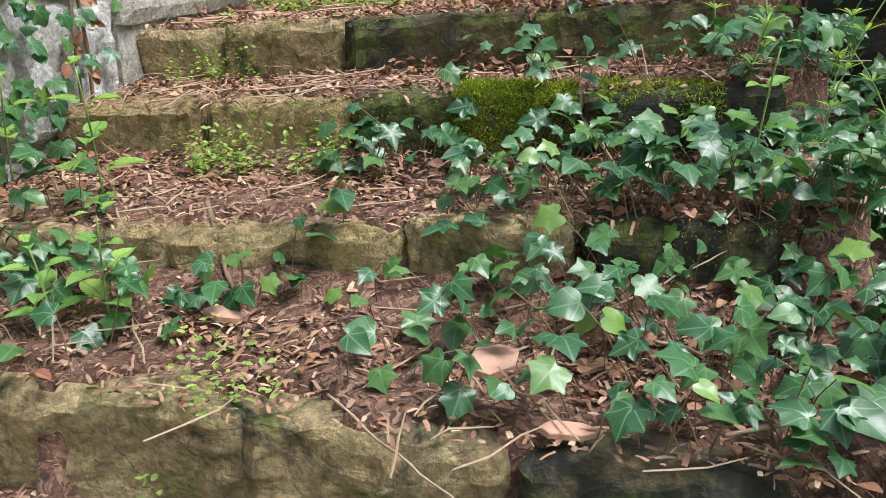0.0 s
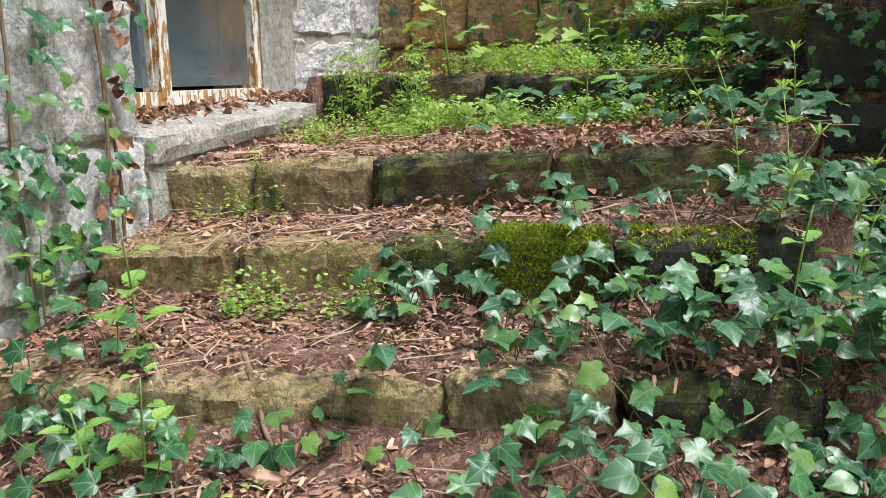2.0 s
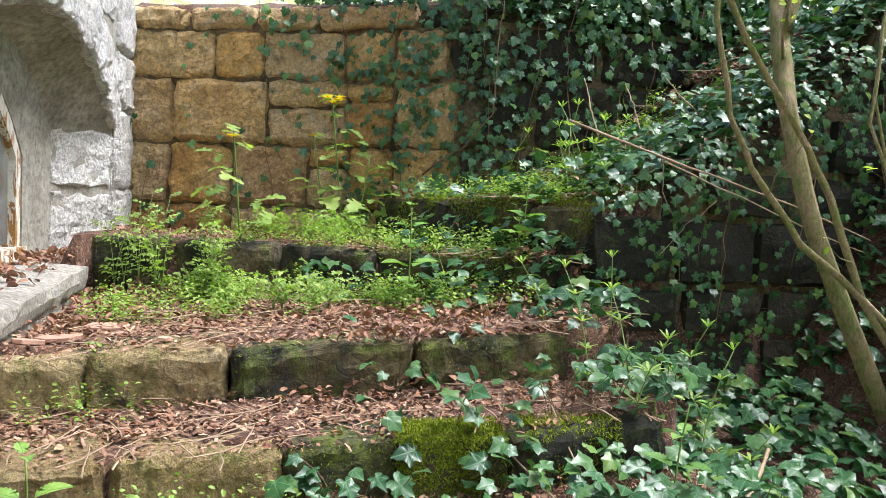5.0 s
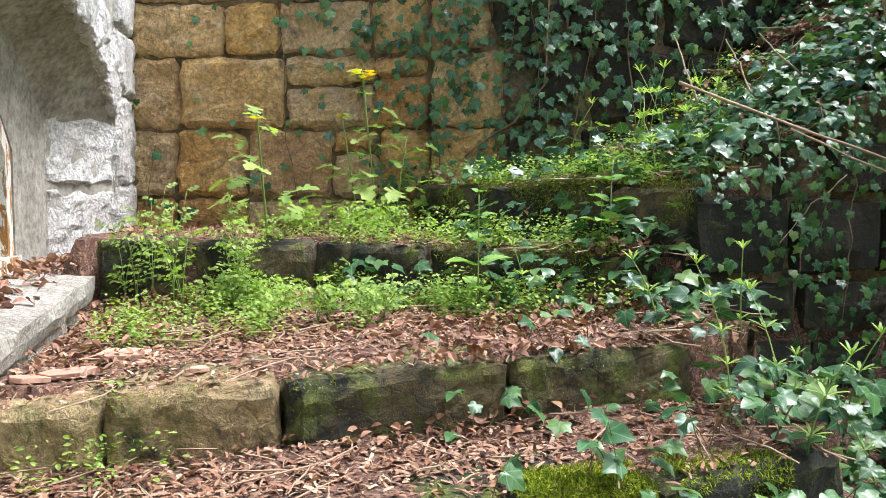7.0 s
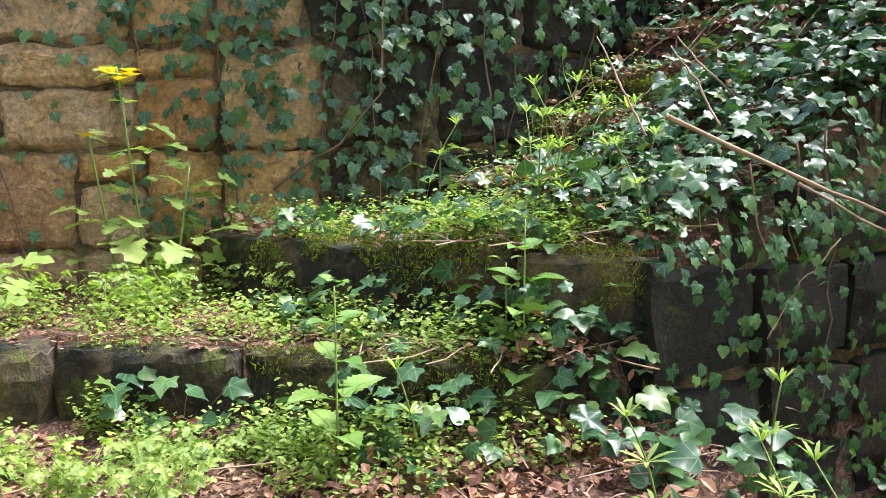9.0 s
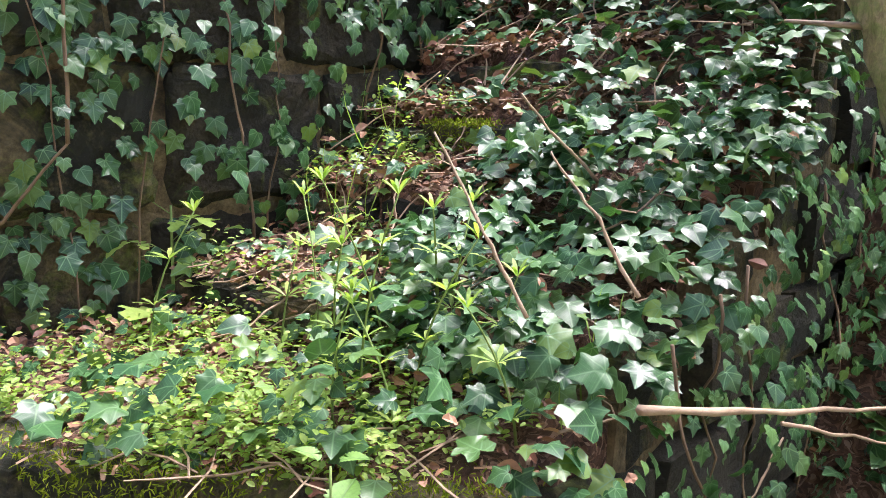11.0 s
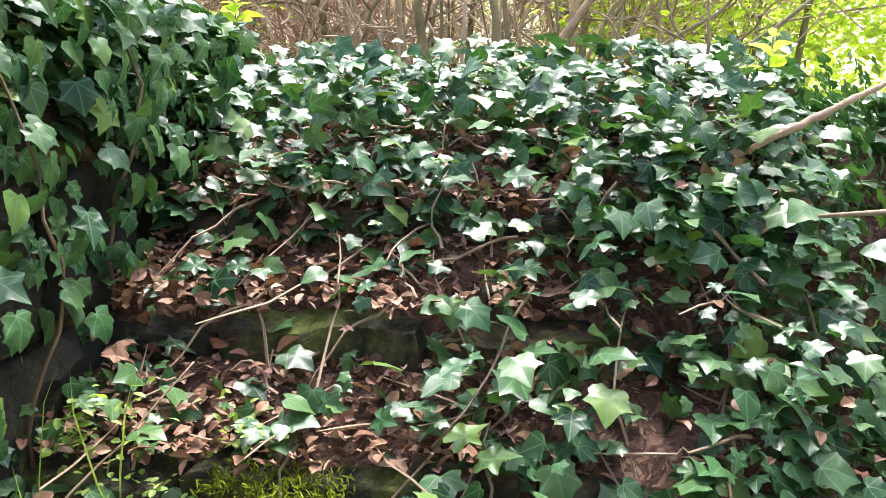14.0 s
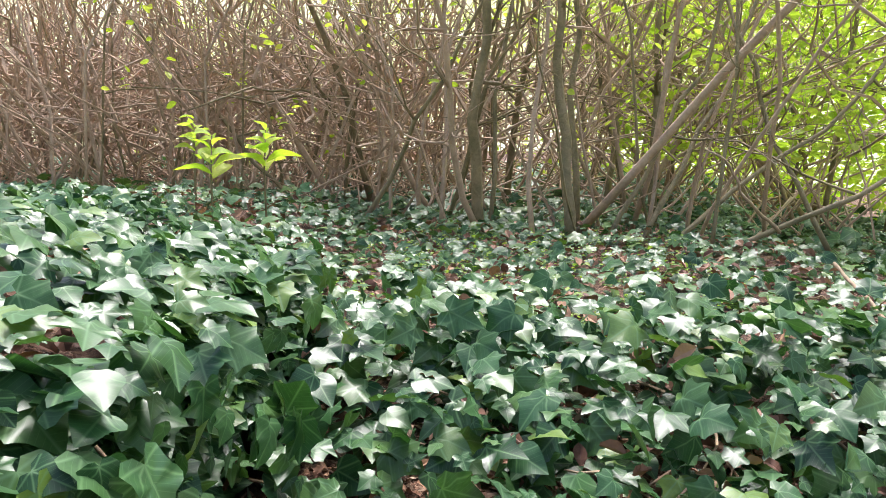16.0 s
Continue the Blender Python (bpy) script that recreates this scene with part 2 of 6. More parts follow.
M_TWIG = wood_mat("dry_twig", (0.2, 0.13, 0.08), (0.42, 0.31, 0.2))
M_STEM = wood_mat("ivy_stem", (0.1, 0.06, 0.035), (0.24, 0.16, 0.09))
M_BARK = wood_mat("green_brown_bark", (0.09, 0.085, 0.03), (0.36, 0.28, 0.17))
def elder_mat():
    m, nt, b = mat("mossy_elder_bark", 0.85)
    p = world_coords(nt)
    mp = node(nt, "ShaderNodeMapping", Scale=(1.0, 1.0, 0.35))
    nt.links.new(p, mp.inputs["Vector"])
    n1 = tex_noise(nt, mp.outputs[0], 120, 6, 0.75, 0.8)
    n2 = tex_noise(nt, p, 13, 5, 0.7, 0.6)
    c = ramp(nt, n2, [(0.36, (0.46, 0.33, 0.2)), (0.5, (0.34, 0.29, 0.12)), (0.62, (0.24, 0.27, 0.07))])
    c = mixc(nt, 0.75, c, ramp(nt, n1, [(0.3, (0.3, 0.28, 0.25)), (0.55, (0.9, 0.9, 0.9)), (0.75, (1.5, 1.45, 1.3))]), "MULTIPLY")
    nt.links.new(c, b.inputs["Base Color"])
    bump(nt, b, n1, 1.0, 0.01)
    return m


M_ELDER = elder_mat()
M_BRUSH = wood_mat("brown_brush", (0.26, 0.18, 0.115), (0.62, 0.46, 0.34))
M_GREENSTEM = wood_mat("green_stem", (0.12, 0.2, 0.04), (0.22, 0.3, 0.07), 0.6)
M_TERRA = wood_mat("terracotta", (0.34, 0.18, 0.12), (0.5, 0.32, 0.23), 0.9)


def paint_mat():
    m, nt, b = mat("peeling_white_paint", 0.6)
    p = world_coords(nt)
    mp = node(nt, "ShaderNodeMapping", Scale=(6, 6, 1.6))
    nt.links.new(p, mp.inputs["Vector"])
    n = tex_noise(nt, mp.outputs[0], 5, 7, 0.7, 0.4)
    k = ramp(nt, n, [(0.5, (0, 0, 0)), (0.53, (1, 1, 1))])
    f = tex_noise(nt, p, 120, 4, 0.7)
    white = ramp(nt, f, [(0.3, (0.5, 0.47, 0.4)), (0.6, (0.74, 0.71, 0.63))])
    wood = ramp(nt, f, [(0.3, (0.2, 0.09, 0.025)), (0.7, (0.42, 0.22, 0.06))])
    nt.links.new(mixc(nt, k, white, wood), b.inputs["Base Color"])
    inv = nt.nodes.new("ShaderNodeInvert")
    nt.links.new(k, inv.inputs["Color"])
    bump(nt, b, inv.outputs[0], 0.7, 0.003)
    return m


M_PAINT = paint_mat()


def glass_mat():
    m, nt, b = mat("dusty_glass", 0.1)
    b.inputs["Specular IOR Level"].default_value = 0.3
    b.inputs["Transmission Weight"].default_value = 1.0
    b.inputs["IOR"].default_value = 1.12
    p = world_coords(nt)
    n = tex_noise(nt, p, 9, 5, 0.7)
    d = node(nt, "ShaderNodeBsdfDiffuse")
    d.inputs["Color"].default_value = (0.1, 0.13, 0.14, 1)
    mx = nt.nodes.new("ShaderNodeMixShader")
    sx = nt.nodes.new("ShaderNodeSeparateXYZ")
    nt.links.new(p, sx.inputs[0])
    mr = nt.nodes.new("ShaderNodeMapRange")
    for k, v in (("From Min", 0.72), ("From Max", 1.05), ("To Min", 0.75), ("To Max", 0.4)):
        mr.inputs[k].default_value = v
    nt.links.new(sx.outputs[2], mr.inputs["Value"])
    mu = nt.nodes.new("ShaderNodeMath")
    mu.operation = "MULTIPLY"
    nt.links.new(mr.outputs[0], mu.inputs[0])
    nt.links.new(ramp(nt, n, [(0.3, (0.5, 0.5, 0.5)), (0.7, (1, 1, 1))]), mu.inputs[1])
    nt.links.new(mu.outputs[0], mx.inputs[0])
    nt.links.new(b.outputs[0], mx.inputs[1])
    nt.links.new(d.outputs[0], mx.inputs[2])
    nt.links.new(mx.outputs[0], nt.nodes["Material Output"].inputs["Surface"])
    return m


M_GLASS = glass_mat()
# near-black colour stands in for the lack of light in the cellar
M_ROOM = mat("unlit_room_black", 0.9)[0]
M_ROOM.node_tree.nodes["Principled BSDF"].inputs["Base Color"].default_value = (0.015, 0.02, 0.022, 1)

# ---- mesh helpers ----


def mesh_ob(name, verts, faces, material, parent=None, uvs=None, smooth=False):
    me = bpy.data.meshes.new(name)
    me.from_pydata([tuple(v) for v in verts], [], [tuple(f) for f in faces])
    me.materials.append(material)
    if uvs is not None:
        layer = me.uv_layers.new(name="UVMap")
        idx = np.empty(len(me.loops), dtype=np.int32)
        me.loops.foreach_get("vertex_index", idx)
        layer.data.foreach_set("uv", np.asarray(uvs, dtype=np.float32)[idx].ravel())
    if smooth:
        me.polygons.foreach_set("use_smooth", [True] * len(me.polygons))
    me.update()
    ob = new(name, me)
    if parent is not None:
        ob.parent = parent
    return ob


def part(name, bm, material, parent, label=""):
    me = bpy.data.meshes.new(name)
    bm.to_mesh(me)
    bm.free()
    me.materials.append(material)
    ob = new(name, me)
    ob.parent = parent
    return tagged(ob, label)


def thing(name, at=(0, 0, 0), label="", category="", group="", kind=""):
    ob = new(name)
    ob.location = at
    ob.empty_display_size = 0.1
    return tagged(ob, label, category, group, kind)


class Acc:
    """Collects many small pieces into one mesh."""

    def __init__(self):
        self.v, self.f, self.uv, self.n = [], [], [], 0

    def add(self, v, f, uv=None):
        v = np.asarray(v, float)
        self.v.append(v)
        self.uv.append(np.zeros((len(v), 2)) if uv is None else np.asarray(uv, float))
        self.f += [tuple(i + self.n for i in q) for q in f]
        self.n += len(v)

    def scatter(self, tpl, pos, rot, scale):
        """tpl: (verts, faces, uv); pos (N,3); rot (N,3,3); scale (N,) or (N,3)."""
        tv, tf, tu = tpl
        tv = np.asarray(tv, float)
        n, k = len(pos), len(tv)
        if n == 0:
            return
        s = np.asarray(scale, float)
        s = np.repeat(s[:, None], 3, 1) if s.ndim == 1 else s
        w = np.einsum("nij,nkj->nki", rot, tv[None] * s[:, None, :]) + np.asarray(pos)[:, None, :]
        self.v.append(w.reshape(-1, 3))
        self.uv.append(np.tile(np.asarray(tu, float), (n, 1)))
        base = self.n + np.arange(n) * k
        for q in tf:
            cols = np.stack([base + i for i in q], 1)
            self.f += [tuple(r) for r in cols.tolist()]
        self.n += n * k

    def make(self, name, material, parent=None, smooth=False):
        if self.n == 0:
            return None
        return mesh_ob(name, np.concatenate(self.v).tolist(), self.f, material, parent, np.concatenate(self.uv), smooth)


def frames(normal, heading):
    """Rotation matrices whose z follows the normals and whose y is the heading laid into the plane."""
    n = normal / np.linalg.norm(normal, axis=1)[:, None]
    y = heading - n * (heading * n).sum(1)[:, None]
    y /= np.maximum(np.linalg.norm(y, axis=1), 1e-6)[:, None]
    x = np.cross(y, n)
    return np.stack([x, y, n], 2)


def tube(points, radii, sides=6, acc=None):
    pts = [Vector(p) for p in points]
    rr = radii if hasattr(radii, "__len__") else [radii] * len(pts)
    verts, faces = [], []
    ref = Vector((0.31, 0.17, 0.93))
    for i, p in enumerate(pts):
        d = (pts[min(i + 1, len(pts) - 1)] - pts[max(i - 1, 0)]).normalized()
        a = d.cross(ref)
        a = a.normalized() if a.length > 1e-4 else Vector((1, 0, 0))
        b = d.cross(a)
        for k in range(sides):
            t = 2 * math.pi * k / sides
            verts.append(p + (a * math.cos(t) + b * math.sin(t)) * rr[i])
    for i in range(len(pts) - 1):
        for k in range(sides):
            k2 = (k + 1) % sides
            faces.append((i * sides + k, i * sides + k2, (i + 1) * sides + k2, (i + 1) * sides + k))
    faces.append(tuple(range(sides))[::-1])
    faces.append(tuple((len(pts) - 1) * sides + k for k in range(sides)))
    if acc is not None:
        acc.add([tuple(v) for v in verts], faces)
    return verts, faces


def wander(a, b, n=8, amp=0.03, seed=0):
    """A crooked line from a to b."""
    r = random.Random(seed)
    a, b = Vector(a), Vector(b)
    out = [a]
    off = Vector()
    for i in range(1, n):
        off += Vector((r.uniform(-1, 1), r.uniform(-1, 1), r.uniform(-1, 1))) * amp
        w = math.sin(math.pi * i / n)
        out.append(a.lerp(b, i / n) + off * w)
    return out + [b]


def rough_block(name, size, material, parent, m, seed=0, amp=0.012, cell=0.06, round_=0.015, label=""):
    """A hewn stone block, origin at its centre, with worn edges and a chiselled face."""
    sx, sy, sz = size
    nx, ny, nz = (max(2, min(18, round(s / cell))) for s in size)
    vid, verts, faces = {}, [], []

    def vert(i, j, k):
        if (i, j, k) not in vid:
            p = Vector((sx * (i / nx - 0.5), sy * (j / ny - 0.5), sz * (k / nz - 0.5)))
            e = sum((i in (0, nx), j in (0, ny), k in (0, nz)))
            q = p + Vector((seed * 3.7, seed * 1.3, seed * 7.1))
            d = noise.noise_vector(q * 9) * amp + noise.noise_vector(q * 24) * amp * 0.7 + noise.noise_vector(q * 60) * amp * 0.45
            c = Vector((math.copysign(1, p.x) if i in (0, nx) else 0, math.copysign(1, p.y) if j in (0, ny) else 0, math.copysign(1, p.z) if k in (0, nz) else 0))
            if e >= 2:
                p = p - c * round_ * (0.6 + 0.8 * abs(noise.noise(q * 6)))
            vid[i, j, k] = len(verts)
            verts.append(p + d)
        return vid[i, j, k]
    for (na, nb, fn) in ((nx, ny, lambda a, b, e: (a, b, e * nz)), (nx, nz, lambda a, b, e: (a, e * ny, b)), (ny, nz, lambda a, b, e: (e * nx, a, b))):
        for e in (0, 1):
            for a in range(na):
                for b in range(nb):
                    q = [vert(*fn(a, b, e)), vert(*fn(a + 1, b, e)), vert(*fn(a + 1, b + 1, e)), vert(*fn(a, b + 1, e))]
                    faces.append(q)
    me = bpy.data.meshes.new(name)
    me.from_pydata([tuple(v) for v in verts], [], faces)
    bm = bmesh.new()
    bm.from_mesh(me)
    bmesh.ops.recalc_face_normals(bm, faces=bm.faces)
    bm.to_mesh(me)
    bm.free()
    me.materials.append(material)
    ob = new(name, me)
    ob.parent = parent
    ob.matrix_basis = m
    return tagged(ob, label)


# ---- plan ----
# top front edges of the steps: level, then the corners of the edge from the house side to the bank side
STEPS = [
    (-0.19, [(-0.42, -1.3), (0.4, -1.29), (1.35, -1.26)]),
    (0.02, [(-0.42, -0.78), (0.27, -0.8), (0.65, -0.82), (1.3, -0.82)]),
    (0.19, [(-0.42, -0.5), (0.11, -0.47), (0.37, -0.42), (0.6, -0.4), (0.84, -0.37), (1.35, -0.33)]),
    (0.345, [(-0.42, 0.02), (0.0, 0.02), (0.4, 0.012), (0.94, 0.0), (1.4, 0.05)]),
    (0.52, [(-0.44, 0.45), (0.24, 0.43), (0.64, 0.43), (1.0, 0.42), (1.27, 0.43)]),
    (0.79, [(-0.42, 1.83), (0.17, 1.69), (0.5, 1.58), (0.76, 1.38), (0.98, 1.16), (1.15, 0.98), (1.32, 0.84)]),
    (1.01, [(0.88, 2.35), (0.95, 1.95), (1.08, 1.52), (1.2, 1.28), (1.32, 1.11), (1.42, 0.97), (1.52, 0.84)]),
    (1.14, [(1.62, 2.1), (1.64, 1.6), (1.68, 1.2), (1.74, 0.84)]),
    (1.31, [(1.94, 2.1), (2.0, 1.6), (2.02, 1.2), (2.06, 0.84)]),
    (1.48, [(2.17, 2.1), (2.22, 1.65), (2.26, 1.3), (2.3, 0.84)]),
    (1.64, [(2.42, 2.1), (2.43, 1.65), (2.44, 1.3), (2.48, 0.84)]),
    (1.80, [(2.6, 2.1), (2.62, 1.5), (2.64, 0.84)]),
    (1.88, [(2.84, 2.1), (2.86, 1.5), (2.88, 0.84)]),
    (1.96, [(3.08, 2.1), (3.1, 1.5), (3.12, 0.84)]),
]
# rise of the old steps towards the bank, per metre
TILT = {2: 0.03, 3: 0.06, 4: 0.053}
WALL = [(-0.44, 2.88), (0.0, 2.76), (0.35, 2.62), (0.73, 2.5), (1.1, 2.26), (1.45, 2.06), (1.9, 1.99), (2.6, 2.0), (3.2, 2.05), (3.5, 2.3)]
FLANK_Y = 0.83
HOUSE_X = -0.42


def lerp_line(pts, s, a, b):
    p = np.array(sorted((q[a], q[b]) for q in pts))
    return np.interp(s, p[:, 0], p[:, 1])


def wall_y(x):
    return lerp_line(WALL, x, 0, 1)


def slope(n, x):
    """How far step n has risen at x over its height by the house."""
    return TILT.get(n, 0.0) * (np.clip(x, -0.45, 1.45) + 0.43)


def levels(x, y, back=0.0):
    """The stair's level at (x, y) (arrays) and the lean added to it, for fronts moved back by that much."""
    z, t = np.full(np.shape(x), -0.42), np.zeros(np.shape(x))
    for n, (h, line) in enumerate(STEPS):
        if n <= 5:
            past = y > lerp_line(line, x, 0, 1) + back + (np.where(x < 0.75, 0.1, 0.0) if n == 4 and np.any(back) else 0.0)
        else:
            past = (x > lerp_line(line, y, 1, 0) + back) & (z > 0.7)
        z, t = np.where(past, h, z), np.where(past, slope(n, x), t)
    return z, t


def level(x, y, back=0.0):
    z, t = levels(x, y, back)
    return z + t


def bumps(x, y, s, seed):
    return np.array([noise.noise((a * s, b * s, seed)) for a, b in zip(np.ravel(x), np.ravel(y))]).reshape(np.shape(x))


def garden(x, y):
    """The bank to the east of the lower steps."""
    return np.clip(0.33 + 0.3 * (y - 0.7), -0.42, 0.36)


def ground_z(x, y, back=0.075):
    x, y = np.asarray(x, float), np.asarray(y, float)
    wob = 0.035 * np.sin(x * 9.0 + y * 3.0) + 0.025 * np.sin(x * 23.0 - y * 11.0) if back else 0.0
    z, lean = levels(x, y, back + wob)
    z = z + (0.003 if back else 0.0)
    # litter has drifted against the backs of the lower treads
    for n, amt, reach in ((1, 0.1, 0.16), (2, 0.05, 0.12), (3, 0.02, 0.1), (4, 0.04, 0.2)):
        d = lerp_line(STEPS[n + 1][1], x, 0, 1) - y
        on = (d > -0.16) & (y > lerp_line(STEPS[n][1], x, 0, 1) + back) & (z < STEPS[n][0] + 0.05) & (x < 1.5)
        z = np.where(on, z + amt * np.exp(-np.maximum(d, 0) / reach), z)
    for n, amt in ((6, 0.05), (7, 0.09), (8, 0.1), (9, 0.09), (10, 0.1), (11, 0.09), (12, 0.07)):
        d = lerp_line(STEPS[n + 1][1], y, 1, 0) - x
        on = (np.abs(z - STEPS[n][0]) < 0.03) & (d > -0.2) & (y > FLANK_Y) & (y < wall_y(x))
        z = np.where(on, z + amt * np.exp(-np.maximum(d, 0) / 0.13), z)
    z = z + lean
    east = np.clip((x - 1.05) / 0.45, 0, 1)
    z = np.where((y < FLANK_Y), np.maximum(z, garden(x, y)) * east + z * (1 - east), z)
    rise = np.clip((x - 2.25) / 0.9, 0, 1) * np.clip((y + 1.6) / 1.4, 0, 1)
    z = np.where((x > 1.52) & (y < FLANK_Y), garden(x, y) * (1 - rise) + 1.9 * rise, z)
    z = np.where((x > 3.05) & (y >= FLANK_Y), 1.96, z)
    up = y > wall_y(x) + 0.1
    z = np.where(up & (x > -0.5), 2.03 - 0.07 * np.clip((x - 2.9) / 0.6, 0, 1) + 0.15 * np.clip((y - wall_y(x) - 0.1) / 0.5, 0, 1) * np.clip((6.5 - x) / 2, 0, 1), z)
    z = np.where(x < -0.5, -0.42, z)
    return z


def lanes(pieces):
    out = [pieces[0][0]]
    for a, b, step in pieces:
        n = max(1, round((b - a) / step))
        out += [a + (b - a) * (i + 1) / n for i in range(n)]
    return np.array(out)


def build_ground():
    xs = lanes([(-400, -40, 90), (-40, -4, 6), (-4, -0.5, 0.5), (-0.5, 3.3, 0.027), (3.3, 8, 0.12), (8, 40, 3), (40, 400, 90)])
    ys = lanes([(-400, -40, 90), (-40, -3, 6), (-3, -1.5, 0.25), (-1.5, 2.9, 0.027), (2.9, 6, 0.15), (6, 40, 3), (40, 400, 90)])
    X, Y = np.meshgrid(xs, ys)
    Z = ground_z(X, Y)
    near = (X > -0.6) & (X < 8) & (Y > -1.6) & (Y < 6)
    w = np.zeros_like(Z)
    w[near] = bumps(X[near], Y[near], 3.0, 1.5) * 0.018 + bumps(X[near], Y[near], 14.0, 4.5) * 0.01
    Z = Z + w
    V = np.stack([X, Y, Z], -1).reshape(-1, 3)
    nx, ny = len(xs), len(ys)
    i = np.arange(nx * (ny - 1)).reshape(ny - 1, nx)[:, :-1].ravel()
    F = np.stack([i, i + 1, i + nx + 1, i + nx], 1)
    ob = mesh_ob("ground", V.tolist(), F.tolist(), M_SOIL, smooth=True)
    return tagged(ob, "brown leaf-littered soil running over the steps and garden", "ground", kind="structure")


build_ground()


def along(line, s0, s1):
    """Point and direction at the middle of a stretch of a polyline, by length."""
    pts = [Vector((*p, 0)) for p in line]
    seg = [(b - a).length for a, b in zip(pts, pts[1:])]

    def at(s):
        for a, b, l in zip(pts, pts[1:], seg):
            if s <= l:
                return a.lerp(b, max(0, s) / l)
            s -= l
        return pts[-1]
    a, b = at(s0), at(s1)
    return (a + b) / 2, (b - a)


def line_length(line):
    return sum((Vector(b) - Vector(a)).length for a, b in zip(line, line[1:]))


JOINTS = {1: [0.0, 0.89, 1.32, 1.75], 3: [0.0, 0.42, 0.81, 1.09, 1.37, 1.95], 4: [0.0, 0.3, 0.68, 1.22, 1.75], 2: [0.0, 0.58, 1.06, 1.4, 1.9]}


def build_steps():
    r = random.Random(5)
    for n, (h, line) in enumerate(STEPS[:-1]):
        st = thing(f"step_{n + 1}", (line[0][0], line[0][1], h), "weathered sandstone block step with moss and dead leaves", "stone step", kind="structure")
        total = line_length(line)
        cuts = list(JOINTS.get(n, []))
        if not cuts:
            cuts = [0.0]
            while cuts[-1] < total - 0.2:
                cuts.append(cuts[-1] + r.uniform(0.3, 0.5))
        cuts = [c for c in cuts if c < total - 0.1] + [total]
        below = STEPS[n - 1][0] if n else -0.42
        hgt = h - below + 0.07
        for k, (a, b) in enumerate(zip(cuts, cuts[1:])):
            mid, d = along(line, a, b)
            ang = math.atan2(d.y, d.x)
            depth = r.uniform(0.26, 0.32) if n < 6 else r.uniform(0.18, 0.24)
            nrm = Vector((-d.y, d.x, 0)).normalized()
            if n >= 6:
                nrm = -nrm if nrm.x < 0 else nrm
            elif nrm.y < 0:
                nrm = -nrm
            c = mid + nrm * (depth / 2 + r.uniform(-0.006, 0.012))
            m = pose(c.x - line[0][0], c.y - line[0][1], -hgt / 2 + float(slope(n, c.x)) + r.uniform(-0.012, 0.006), r.uniform(-1.5, 1.5), r.uniform(-1, 1) - math.degrees(math.atan(TILT.get(n, 0))), math.degrees(ang) + r.uniform(-1.2, 1.2))
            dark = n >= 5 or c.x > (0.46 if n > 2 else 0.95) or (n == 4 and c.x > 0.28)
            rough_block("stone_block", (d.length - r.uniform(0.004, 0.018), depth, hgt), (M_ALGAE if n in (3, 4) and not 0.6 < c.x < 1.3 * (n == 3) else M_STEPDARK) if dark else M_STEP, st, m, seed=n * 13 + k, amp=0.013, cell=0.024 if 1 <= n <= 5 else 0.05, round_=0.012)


build_steps()


# ---- house wall with the arched cellar window ----
ARCH_Y = 1.405


def arch_pts(hw, spring, rise, n=20, y0=ARCH_Y):
    R = (hw * hw + rise * rise) / (2 * rise)
    a = math.asin(min(1, hw / R))
    return [(y0 + R * math.sin(t), spring + rise - R + R * math.cos(t)) for t in np.linspace(-a, a, n + 1)]


def ring(hw, bottom, spring, rise, n=20, y0=ARCH_Y):
    return [(y0 - hw, bottom)] + arch_pts(hw, spring, rise, n, y0) + [(y0 + hw, bottom)]


